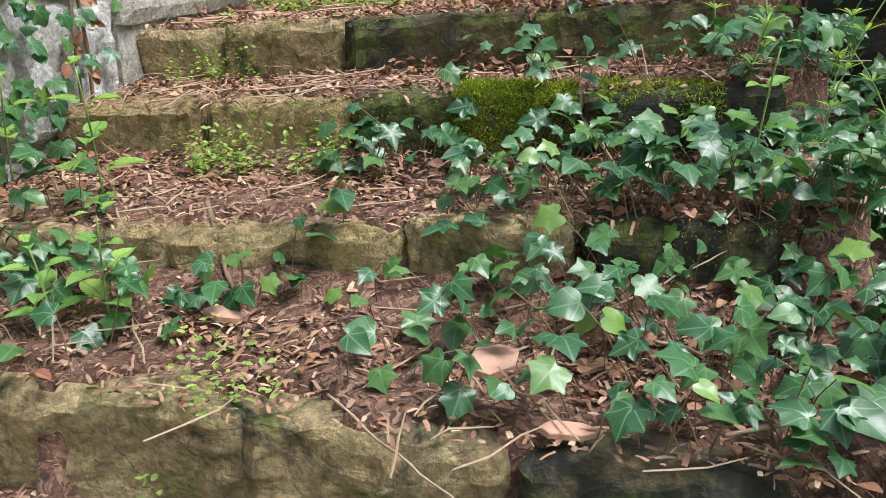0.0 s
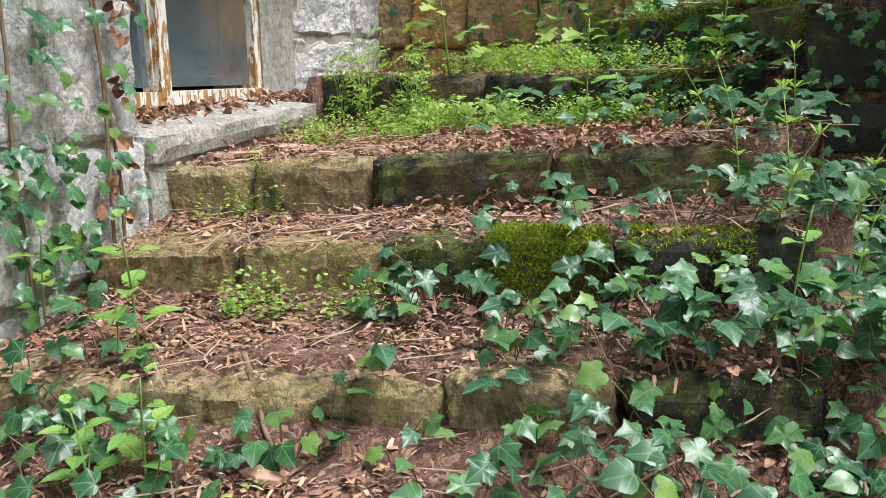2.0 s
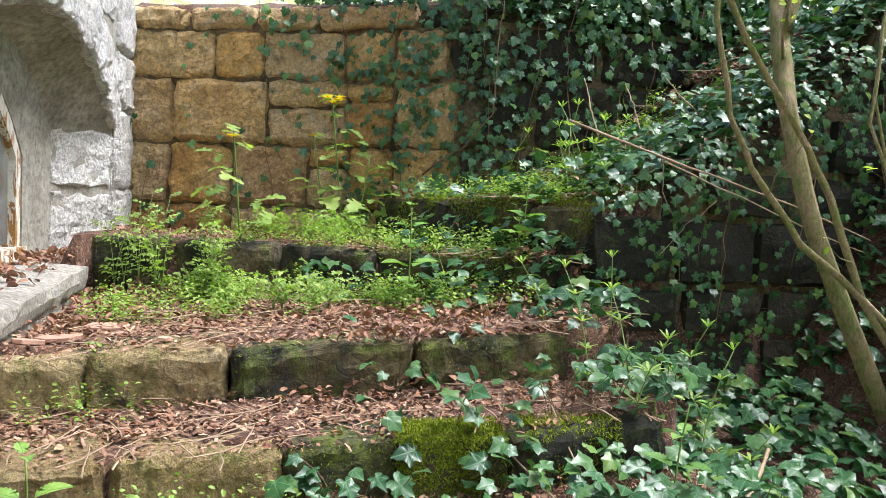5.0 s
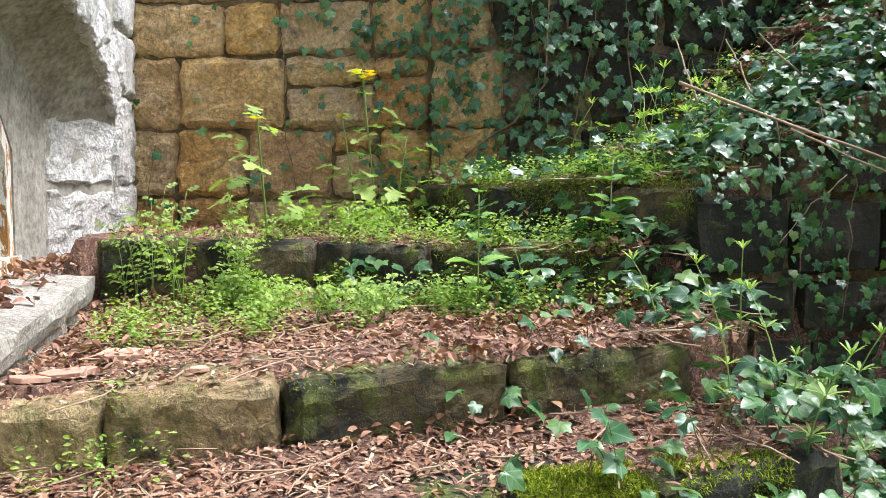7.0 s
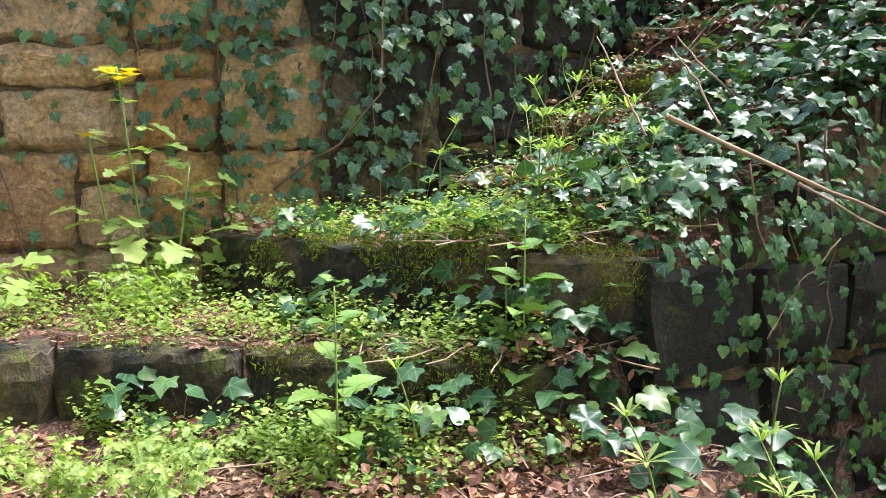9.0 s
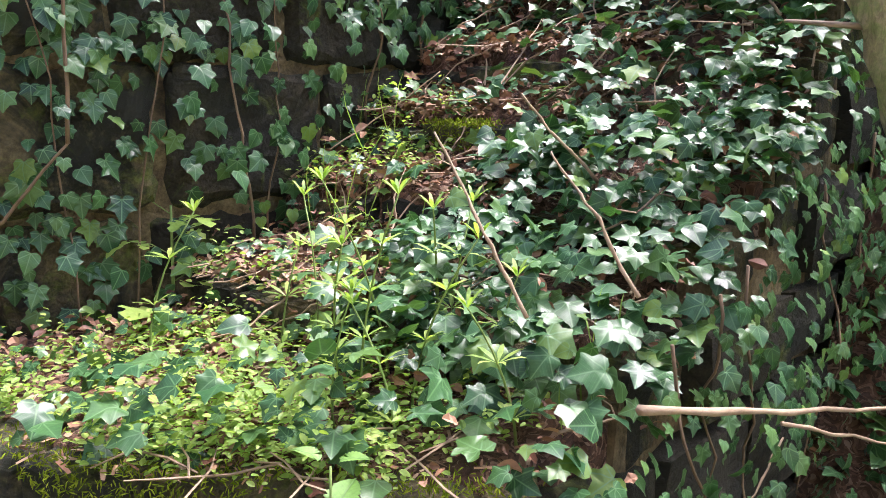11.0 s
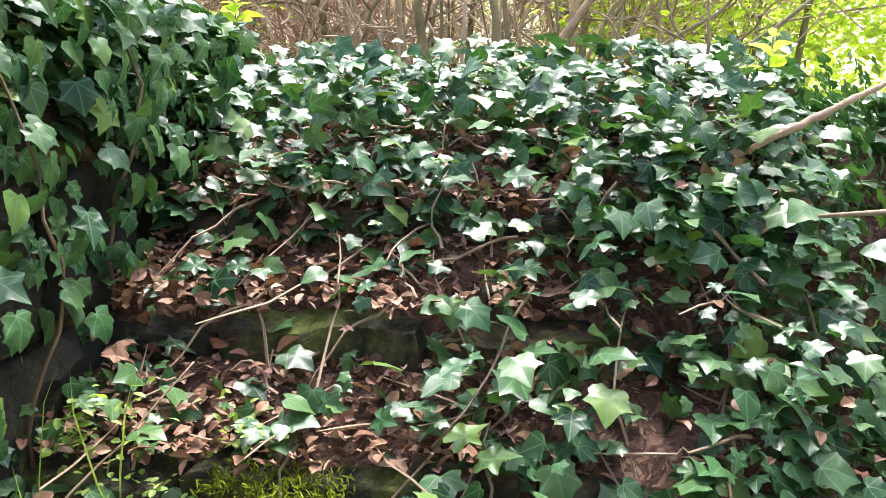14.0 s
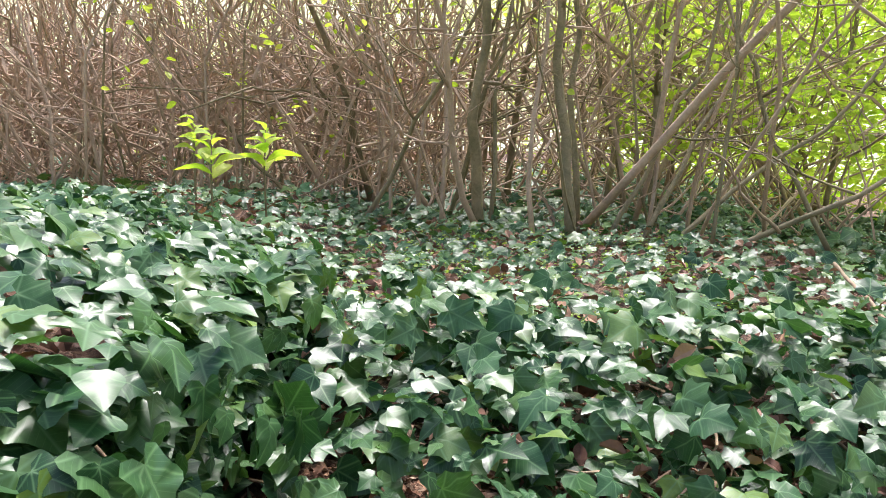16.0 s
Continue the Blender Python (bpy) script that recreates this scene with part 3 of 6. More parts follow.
def build_house():
    house = thing("wall_house", (HOUSE_X, ARCH_Y, -0.42), "pale rough stone house wall with an arched cellar window", "wall", kind="structure")
    o = Vector(house.location)
    # core with the opening: strips round the arch, from the face back to the window
    inner = ring(1.08, 0.5, 1.31, 0.38)
    outer = [(-4.0, 0.5)] + [(-4.0 + (2.9 + 4.0) * i / 20, 3.4) for i in range(21)] + [(2.9, 0.5)]
    xf, xb = HOUSE_X - 0.02, -1.2
    v, f = [], []
    for x in (xf, xb):
        v += [(x - o.x, y - o.y, z - o.z) for y, z in inner] + [(x - o.x, y - o.y, z - o.z) for y, z in outer]
    n = len(inner)
    for i in range(n - 1):
        f.append((i, i + 1, n + i + 1, n + i))
        f.append((2 * n + i + 1, 2 * n + i, 3 * n + i, 3 * n + i + 1))
        f.append((i + 1, i, 2 * n + i, 2 * n + i + 1))
        f.append((n + i, n + i + 1, 3 * n + i + 1, 3 * n + i))
    mesh_ob("wall_core", v, f, M_LIME, house)
    bm = bmesh.new()
    bmesh.ops.create_cube(bm, size=1, matrix=pose((xf + xb) / 2 - o.x, -0.55 - o.y, 0.0 - o.z) @ Matrix.Diagonal((xf - xb, 6.9, 1.0, 1)))
    part("footing", bm, M_LIME, house)
    # plastered lining of the niche: splayed from the face to the window
    rings = [(HOUSE_X - 0.035, 1.075, 1.29, 0.37, ARCH_Y), (-0.64, 0.875, 1.24, 0.35, 1.215), (-0.665, 0.89, 1.12, 0.41, 0.87), (-0.92, 0.89, 1.12, 0.41, 0.87)]
    v, f = [], []
    for x, hw, s, rise, yc in rings:
        for y, z in ring(hw, 0.5, s, rise, 24, yc):
            d = noise.noise(Vector((x * 6, y * 6, z * 6))) * 0.008
            v.append((x - o.x, y - o.y, z - o.z + d))
    n = 27
    for k in range(len(rings) - 1):
        for i in range(n - 1):
            f.append((k * n + i, k * n + i + 1, (k + 1) * n + i + 1, (k + 1) * n + i))
    mesh_ob("niche_plaster", v, f, M_PLASTER, house)
    # far jamb: two rough quoins
    r = random.Random(3)
    for z0, z1 in ((0.62, 0.985), (0.995, 1.29)):
        rough_block("quoin", (0.25, 0.46, z1 - z0), M_GRANITE, house, pose(-0.657 - o.x, 2.325 - o.y, (z0 + z1) / 2 - o.z, 0, 0, -26), seed=int(z0 * 100), amp=0.016, cell=0.025, round_=0.02, label="pale rough-hewn quoin")
        rough_block("quoin", (0.3, 0.4, z1 - z0 - 0.01), M_GRANITE, house, pose(-0.57 - o.x, 2.68 - o.y, (z0 + z1) / 2 - o.z), seed=int(z0 * 90), amp=0.016, cell=0.028, round_=0.02)
    # arch stones on the face
    pts = arch_pts(1.065, 1.29, 0.36, 9)
    for k, ((ya, za), (yb, zb)) in enumerate(zip(pts, pts[1:])):
        a = math.degrees(math.atan2(zb - za, yb - ya))
        L = math.hypot(yb - ya, zb - za)
        h = 0.3
        cy, cz = (ya + yb) / 2 - math.sin(radians(a)) * h / 2, (za + zb) / 2 + math.cos(radians(a)) * h / 2
        rough_block("arch_stone", (0.13, L + 0.01, h), M_GRANITE, house, pose(HOUSE_X - 0.065 - o.x, cy - o.y, cz - o.z, a), seed=40 + k, amp=0.013, cell=0.028, round_=0.014)
    # coursed face stones
    z = -0.42
    row = 0
    while z < 2.9:
        h = [0.34, 0.34, 0.355, 0.4, 0.4, 0.3, 0.34][row % 7]
        for lo, hi in ((-3.6, 0.36), (2.48, 2.9)):
            y = hi
            while y > lo + 0.05:
                w = min(r.uniform(0.24, 0.46) if row % 2 else r.uniform(0.36, 0.6), y - lo)
                if lo > 0 and z < 1.25:
                    w = y - lo
                rough_block("face_stone", (0.12, w - 0.012, h - 0.012), M_GRANITE, house, pose(HOUSE_X - 0.06 - o.x + r.uniform(-0.008, 0.012), y - w / 2 - o.y, z + h / 2 - o.z), seed=r.randint(0, 999), amp=0.013, cell=0.028 if -0.9 < y and 0.2 < z < 2.1 else 0.12, round_=0.014)
                y -= w
        z += h
        row += 1
    # band above the arch
    for k in range(6):
        y = 0.36 + k * 0.353
        top = max(zz for yy, zz in pts if abs(yy - y - 0.168) < 0.3) + 0.3
        for zz in np.arange(top, 2.9, 0.36):
            rough_block("face_stone", (0.12, 0.324, 0.35), M_GRANITE, house, pose(HOUSE_X - 0.064 - o.x, y + 0.168 - o.y, zz + 0.16 - o.z), seed=k * 7 + int(zz * 10), amp=0.012, cell=0.07)
    # sill
    rough_block("sill", (0.58, 1.38, 0.1), M_SILL, house, pose(-0.68 - o.x, 1.035 - o.y, 0.625 - o.z, 2.0, 4.5, 0), seed=77, amp=0.009, cell=0.05, round_=0.014, label="worn pale stone window sill")
    bm = bmesh.new()
    bmesh.ops.create_cube(bm, size=1, matrix=pose(-0.69 - o.x, 1.03 - o.y, 0.28 - o.z) @ Matrix.Diagonal((0.54, 1.34, 0.6, 1)))
    part("sill_wall", bm, M_SILL, house)
    bm = bmesh.new()
    bmesh.ops.create_cube(bm, size=1, matrix=pose(-0.8 - o.x, 2.07 - o.y, 0.31 - o.z) @ Matrix.Diagonal((0.4, 0.7, 0.7, 1)))
    part("niche_floor", bm, M_SILL, house)
    # cellar behind the glass, its darkness put into the wall colour
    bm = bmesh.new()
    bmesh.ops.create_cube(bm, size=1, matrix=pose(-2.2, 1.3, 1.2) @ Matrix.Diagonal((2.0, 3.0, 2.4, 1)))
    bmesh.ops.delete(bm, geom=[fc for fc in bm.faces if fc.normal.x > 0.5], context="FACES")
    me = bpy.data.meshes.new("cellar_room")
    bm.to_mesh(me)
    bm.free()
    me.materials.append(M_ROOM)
    tagged(new("cellar_room", me), "empty cellar room behind the window, its darkness painted as near-black walls", "room", kind="structure")


build_house()


def sweep_ring(pts, width, depth, closed=False):
    """A flat bar of that width (inwards) and depth following (y, z) points in the window plane; returns verts and faces round x=0."""
    v, f = [], []
    n = len(pts)
    for i, (y, z) in enumerate(pts):
        a, b = pts[max(i - 1, 0)], pts[min(i + 1, n - 1)]
        d = Vector((b[0] - a[0], b[1] - a[1])).normalized()
        m = Vector((d.y, -d.x))
        for s, x in ((0, 0), (0, depth), (1, depth), (1, 0)):
            v.append((x, y + m.x * width * s, z + m.y * width * s))
    for i in range(n - 1):
        for k in range(4):
            k2 = (k + 1) % 4
            f.append((i * 4 + k, i * 4 + k2, i * 4 + 4 + k2, i * 4 + 4 + k))
    f += [(0, 1, 2, 3), tuple((n - 1) * 4 + k for k in (3, 2, 1, 0))]
    return v, f


def build_window():
    win = thing("window_1", (-0.735, 0.87, 0.73), "arched two-leaf cellar window with peeling white paint", "window", kind="structure")
    ox, oy, oz = win.location
    loc = lambda pts: [(y - oy, z - oz) for y, z in pts]
    y0, hw = 0.87, 0.89
    v, f = sweep_ring(loc(ring(hw, 0.7, 1.12, 0.41, 18, y0)), 0.07, 0.06)
    mesh_ob("window_frame", v, f, M_PAINT, win)
    for side in (-1, 1):
        edge = y0 + side * (hw - 0.075)
        meet = y0 + side * 0.006
        R = ((hw - 0.075) ** 2 + 0.36 ** 2) / (2 * 0.36)
        top = lambda y: 1.11 + 0.36 - R + math.sqrt(R * R - (y - y0) ** 2)
        ys = np.linspace(edge, meet, 9)
        loop = [(edge, 0.735)] + [(float(y), top(float(y))) for y in ys] + [(meet, 0.735), (edge, 0.735)]
        if side > 0:
            loop = loop[::-1]
        v, f = sweep_ring(loc(loop), -0.062 if side > 0 else -0.062, 0.045)
        v = [(x + 0.022, y, z) for x, y, z in v]
        leaf = mesh_ob("casement", v, f, M_PAINT, win)
        poly = loc([(edge - side * 0.03, 0.76)] + [(float(y), top(float(y)) - 0.03) for y in np.linspace(edge - side * 0.03, meet + side * 0.03, 9)] + [(meet + side * 0.03, 0.76)])
        k = len(poly)
        v = [(0.042, y, z) for y, z in poly] + [(0.046, y, z) for y, z in poly]
        f = [tuple(range(k)), tuple(range(2 * k - 1, k - 1, -1))] + [(i, (i + 1) % k, k + (i + 1) % k, k + i) for i in range(k)]
        g = mesh_ob("pane", v, f, M_GLASS, leaf)
        g.visible_shadow = False
    v, f = sweep_ring(loc([(y0 - 0.03, 0.72), (y0 - 0.03, 1.46)]), 0.07, 0.03)
    v = [(x + 0.062, y, z) for x, y, z in v]
    mesh_ob("meeting_stile", v, f, M_PAINT, win)
    v, f = sweep_ring(loc([(y0 - hw, 0.745), (y0 + hw, 0.745)]), 0.05, 0.09)
    mesh_ob("bottom_rail", v, f, M_PAINT, win)


build_window()


# ---- retaining wall ----
def build_wall():
    wall = thing("wall_retaining", (0.5, 2.6, 0.4), "ochre sandstone block retaining wall partly hidden by ivy", "wall", kind="structure")
    o = Vector(wall.location)
    v, f = [], []
    back = [(x, y + 0.3) for x, y in WALL]
    front = [(x, y + 0.026) for x, y in WALL]
    for ln in (front, back):
        for z in (0.2, 1.97):
            v += [(x - o.x, y - o.y, z - o.z) for x, y in ln]
    n = len(WALL)
    for i in range(n - 1):
        f += [(i, i + 1, n + i + 1, n + i), (n + i, n + i + 1, 3 * n + i + 1, 3 * n + i)]
    mesh_ob("wall_core", v, f, M_MORTAR, wall)
    r = random.Random(11)
    pts = np.array(WALL)
    seg = np.r_[0, np.cumsum(np.hypot(*np.diff(pts, axis=0).T))]
    to_s = lambda x: float(np.interp(x, pts[:, 0], seg))
    rows = [(0.5, 0.94, [-0.44, -0.2, 0.15, 0.55, 0.8, 1.2]), (0.945, 1.275, [-0.44, -0.2, 0.15, 0.56, 0.78, 1.0, 1.3]), (1.28, 1.63, [-0.44, -0.17, 0.335, 0.765, 1.0, 1.3]), (1.635, 1.895, [-0.44, 0.05, 0.31, 0.75, 1.0, 1.25]), (1.9, 2.03, [-0.44, -0.1, 0.26, 0.6, 1.1])]
    for z0, z1, xs in rows:
        cuts = [to_s(x) for x in xs]
        while cuts[-1] < seg[-1] - 0.2:
            cuts.append(cuts[-1] + r.uniform(0.28, 0.55))
        cuts[-1] = float(seg[-1])
        for a, b in zip(cuts, cuts[1:]):
            mid, d = along(WALL, a, b)
            ang = math.degrees(math.atan2(d.y, d.x))
            parts = [(z0, z1)]
            if r.random() < 0.18 and z1 - z0 > 0.28:
                cut = z0 + (z1 - z0) * r.uniform(0.6, 0.75)
                parts = [(z0, cut), (cut, z1)]
            for q0, q1 in parts:
                c = mid + Vector((0, 0.07 + r.uniform(-0.014, 0.01), 0))
                # blocks turn darker eastward, carrying the shade under the ivy crown as colour
                rough_block("wall_block", (d.length - r.uniform(0.006, 0.02), 0.16, q1 - q0 - r.uniform(0.004, 0.016)), M_OCHRE if mid.x < 1.3 else M_STEPDARK if mid.x < 1.75 else M_SHADED, wall, pose(c.x - o.x, c.y - o.y, (q0 + q1) / 2 - o.z, r.uniform(-1.2, 1.2), r.uniform(-2.5, 2.5), ang + r.uniform(-1, 1)), seed=r.randint(0, 999), amp=0.016, cell=0.03, round_=0.016)


build_wall()


def build_flank():
    fl = thing("wall_flank", (1.5, FLANK_Y, 0.3), "low mossy stone flank wall of the upper stair under ivy", "wall", kind="structure")
    o = Vector(fl.location)
    r = random.Random(21)
    v, f = [], []
    xs = [1.5, 1.72, 1.74, 2.04, 2.06, 2.28, 2.3, 2.46, 2.48, 2.62, 2.64, 2.86, 2.88, 3.1, 3.12, 6.0]
    tops = [0.93, 0.93, 1.1, 1.1, 1.27, 1.27, 1.44, 1.44, 1.6, 1.6, 1.76, 1.76, 1.84, 1.84, 1.92, 1.92]
    n = len(xs)
    for y in (FLANK_Y + 0.03, FLANK_Y + 0.2):
        v += [(x - o.x, y - o.y, -0.2 - o.z) for x in xs] + [(x - o.x, y - o.y, z - o.z) for x, z in zip(xs, tops)]
    for i in range(n - 1):
        f += [(i, i + 1, n + i + 1, n + i), (n + i, n + i + 1, 3 * n + i + 1, 3 * n + i)]
    mesh_ob("wall_core", v, f, M_MORTAR, fl)
    z = 0.1
    row = 0
    while z < 1.95:
        h = r.uniform(0.17, 0.28)
        x = 1.48
        while x < 4.6:
            w = r.uniform(0.25, 0.5)
            if z + h < np.interp(x + w / 2, xs, tops) + 0.06:
                # the flank's deep shade is painted in as black stone
                rough_block("wall_block", (w - 0.018, 0.14, h - 0.016), M_SHADED, fl, pose(x + w / 2 - o.x, FLANK_Y + 0.05 - o.y + r.uniform(-0.01, 0.01), z + h / 2 - o.z), seed=r.randint(0, 999), amp=0.014, cell=0.08)
            x += w
        z += h
        row += 1


build_flank()


# ---- leaf shapes ----
def fan_leaf(half, centre=(0, 0.32), z=lambda x, y: 0.0):
    """A leaf blade from the right half of its outline (base to tip), mirrored and fanned round its centre."""
    right = list(half)
    left = [(-x, y) for x, y in half[-2:0:-1]]
    ol = right + left
    v = [(centre[0], centre[1], z(*centre))] + [(x, y, z(x, y)) for x, y in ol]
    n = len(ol)
    f = [(0, i + 1, (i + 1) % n + 1) for i in range(n)]
    return np.array(v), f, np.array([(p[0], p[1]) for p in v])


IVY_HALF = [
    [(0, 0.0), (0.12, -0.12), (0.3, -0.13), (0.5, 0.0), (0.45, 0.13), (0.43, 0.24), (0.5, 0.36), (0.55, 0.52), (0.42, 0.55), (0.29, 0.62), (0.16, 0.8), (0, 0.98)],
    [(0, 0.0), (0.16, -0.14), (0.38, -0.1), (0.47, 0.06), (0.42, 0.2), (0.5, 0.34), (0.58, 0.44), (0.4, 0.5), (0.26, 0.62), (0.1, 0.84), (0, 0.96)],
    [(0, 0.0), (0.2, -0.1), (0.4, 0.02), (0.46, 0.2), (0.42, 0.38), (0.32, 0.56), (0.18, 0.76), (0, 0.98)],
    [(0, 0.0), (0.1, -0.16), (0.26, -0.2), (0.46, -0.1), (0.4, 0.08), (0.42, 0.22), (0.53, 0.3), (0.6, 0.44), (0.43, 0.49), (0.27, 0.56), (0.16, 0.78), (0, 1.03)],
]
IVY = [fan_leaf(h, (0, 0.3), lambda x, y, k=k: 0.16 * abs(x) - 0.3 * (y - 0.35) ** 2 - 0.35 * x * x + 0.05 * math.sin(9 * x + 5 * y + k)) for k, h in enumerate(IVY_HALF)]


def toothed(n=9, w=0.34):
    h = [(0, 0.0)]
    for i in range(n):
        t = (i + 0.5) / n
        s = w * math.sin(math.pi * min(1, t * 0.92 + 0.12)) ** 0.8 * (1.1 - 0.35 * t)
        h += [(s, t - 0.02), (s * 0.8, t + 0.035)]
    return h + [(0, 1.0)]


NETTLE = fan_leaf(toothed(), (0, 0.4), lambda x, y: 0.25 * abs(x) - 0.35 * (y - 0.3) ** 2)
OVAL = fan_leaf([(0, 0), (0.22, 0.2), (0.3, 0.5), (0.2, 0.8), (0, 1)], (0, 0.5), lambda x, y: 0.2 * abs(x) - 0.2 * (y - 0.4) ** 2)
BLADE = (np.array([(0.0, 0, 0), (0.09, 0.45, 0.05), (0.07, 0.8, 0.03), (0, 1, -0.05), (-0.07, 0.8, 0.03), (-0.09, 0.45, 0.05)]), [(0, 1, 5), (1, 2, 4, 5), (2, 3, 4)], np.zeros((6, 2)))
LOBED = fan_leaf([(0, 0), (0.16, 0.06), (0.3, 0.0), (0.36, 0.16), (0.2, 0.26), (0.22, 0.36), (0.44, 0.38), (0.46, 0.58), (0.26, 0.6), (0.24, 0.72), (0.3, 0.88), (0.14, 0.98), (0, 1.05)], (0, 0.4), lambda x, y: 0.15 * abs(x) - 0.3 * (y - 0.3) ** 2)


def curled(seed):
    """A dry curled leaf."""
    r = random.Random(seed)
    v, f = [], []
    bend, twist, wd = r.uniform(1.2, 3.0), r.uniform(-0.8, 0.8), r.uniform(0.22, 0.42)
    for i in range(5):
        t = i / 4
        w = wd * math.sin(math.pi * (0.1 + 0.85 * t))
        for s in (-1, 0, 1):
            v.append((s * w, t + r.uniform(-0.05, 0.05), 0.12 * math.sin(bend * t) + abs(s) * w * r.uniform(0.1, 0.8) + twist * s * w * t))
    for i in range(4):
        for k in range(2):
            a = i * 3 + k
            f.append((a, a + 1, a + 4, a + 3))
    return np.array(v), f, np.zeros((len(v), 2))


DEAD = [curled(s) for s in range(6)]
CHIP = (np.array([(-0.09, 0, 0), (0.09, 0, 0.03), (0.1, 0.5, 0.07), (0.06, 1, 0.02), (-0.07, 1, 0), (-0.1, 0.5, 0.08)]), [(0, 1, 2, 5), (5, 2, 3, 4)], np.zeros((6, 2)))

rng = np.random.default_rng(7)


def rand_dirs(n, lean=0.6, mean=(0, 0, 1)):
    v = rng.normal(0, lean, (n, 3)) + np.array(mean)
    return v / np.linalg.norm(v, axis=1)[:, None]


def headings(n, mean=(0, 0, 0), spread=1.0):
    a = rng.uniform(0, 2 * math.pi, n)
    return np.stack([np.cos(a), np.sin(a), np.zeros(n)], 1) * spread + np.array(mean) + rng.normal(0, 0.05, (n, 3))


def surface_z(x, y):
    """Stone tops and soil together."""
    return np.maximum(ground_z(x, y, 0.0), ground_z(x, y))


def pick(n, x0, x1, y0, y1, dens):
    x, y = rng.uniform(x0, x1, n), rng.uniform(y0, y1, n)
    keep = rng.uniform(0, 1, n) < dens(x, y)
    return x[keep], y[keep]


def scatter_leaves(acc, pos, nrm, head, size, shapes):
    rot = frames(nrm, head)
    which = rng.integers(0, len(shapes), len(pos))
    for k, tpl in enumerate(shapes):
        m = which == k
        acc.scatter(tpl, pos[m], rot[m], size[m])


def clumpy(x, y, s, seed):
    return np.clip(0.5 + 1.6 * bumps(x, y, s, seed), 0, 1)


# ---- litter on the steps ----
def build_litter():
    stair = lambda x, y: (x > -0.4) & (y < wall_y(x) - 0.02) & ~((x > 1.5) & (y < FLANK_Y))
    a = Acc()
    x, y = pick(13000, -0.4, 3.3, -1.3, 2.7, lambda x, y: stair(x, y) * (0.25 + 0.75 * clumpy(x, y, 3.0, 9)))
    edge = surface_z(x, y) - level(x, y, 0.16) > 0.05
    keep = ~edge | (rng.uniform(0, 1, len(x)) < 0.22)
    x, y = x[keep], y[keep]
    n = len(x)
    z = surface_z(x, y) + rng.uniform(0.0, 0.018, n)
    scatter_leaves(a, np.stack([x, y, z], 1), rand_dirs(n, 0.35), headings(n), rng.uniform(0.012, 0.032, n), DEAD)
    tagged(a.make("dead_leaf_litter", M_DEAD), "reddish brown dead leaves lying over the stone steps", "leaf litter", kind="stuff")
    a = Acc()
    x, y = pick(34000, -0.4, 3.2, -1.3, 2.7, lambda x, y: stair(x, y) * (0.3 + 0.7 * clumpy(x, y, 4.0, 3)))
    edge = surface_z(x, y) - level(x, y, 0.16) > 0.05
    keep = ~edge | (rng.uniform(0, 1, len(x)) < 0.3)
    x, y = x[keep], y[keep]
    n = len(x)
    z = surface_z(x, y) + rng.uniform(0.0, 0.012, n)
    s = rng.uniform(0.008, 0.045, n)
    a.scatter(CHIP, np.stack([x, y, z], 1), frames(rand_dirs(n, 0.25), headings(n)), np.stack([rng.uniform(0.012, 0.04, n), s, s], 1))
    x, y = pick(40000, -0.4, 1.35, -0.92, 1.55, lambda x, y: 0.35 + 0.65 * clumpy(x, y, 6, 23))
    edge = surface_z(x, y) - level(x, y, 0.16) > 0.05
    keep = ~edge | (rng.uniform(0, 1, len(x)) < 0.3)
    x, y = x[keep], y[keep]
    n = len(x)
    s = rng.uniform(0.006, 0.03, n)
    a.scatter(CHIP, np.stack([x, y, surface_z(x, y) + rng.uniform(0.0, 0.012, n)], 1), frames(rand_dirs(n, 0.3), headings(n)), np.stack([rng.uniform(0.012, 0.05, n), s, s], 1))
    tagged(a.make("wood_chip_litter", M_CHIP), "small tan bark chips and needles on the steps", "wood chips", kind="stuff")
    # wet heaps in the backs of the treads
    a = Acc()
    for cx, cy, sx, sy, n in ((-0.24, 1.3, 0.1, 0.28, 420), (0.95, 0.78, 0.25, 0.08, 330), (0.8, 0.45, 0.3, 0.05, 240), (1.2, 0.85, 0.2, 0.1, 220), (1.2, -0.3, 0.2, 0.3, 260), (2.2, 1.75, 0.4, 0.14, 420), (1.25, 2.0, 0.25, 0.1, 200)):
        x, y = rng.normal(cx, sx, n), rng.normal(cy, sy, n)
        ok = (x > -0.4) & (y < wall_y(x) - 0.03)
        x, y = x[ok], y[ok]
        z = surface_z(x, y) + rng.uniform(0.0, 0.045, len(x))
        scatter_leaves(a, np.stack([x, y, z], 1), rand_dirs(len(x), 0.6), headings(len(x)), rng.uniform(0.016, 0.036, len(x)), DEAD)
    x, y = pick(5200, 1.6, 5.5, 0.8, 3.2, lambda x, y: ((y < wall_y(x)) | (x > 2.6)) * clumpy(x, y, 3, 41))
    z = ground_z(x, y) + rng.uniform(0.0, 0.09, len(x))
    scatter_leaves(a, np.stack([x, y, z], 1), rand_dirs(len(x), 0.6), headings(len(x)), rng.uniform(0.018, 0.04, len(x)), DEAD)
    x, y = rng.uniform(1.3, 3.1, 4200), rng.uniform(1.25, 1.97, 4200)
    z = surface_z(x, y) + rng.uniform(0.0, 0.03, len(x))
    dry = Acc()
    scatter_leaves(dry, np.stack([x, y, z], 1), rand_dirs(len(x), 0.35), headings(len(x)), rng.uniform(0.014, 0.032, len(x)), DEAD)
    tagged(dry.make("dry_leaf_litter", M_CHIP), "pale tan dead leaves lying up the overgrown stair", "leaf litter", kind="stuff")
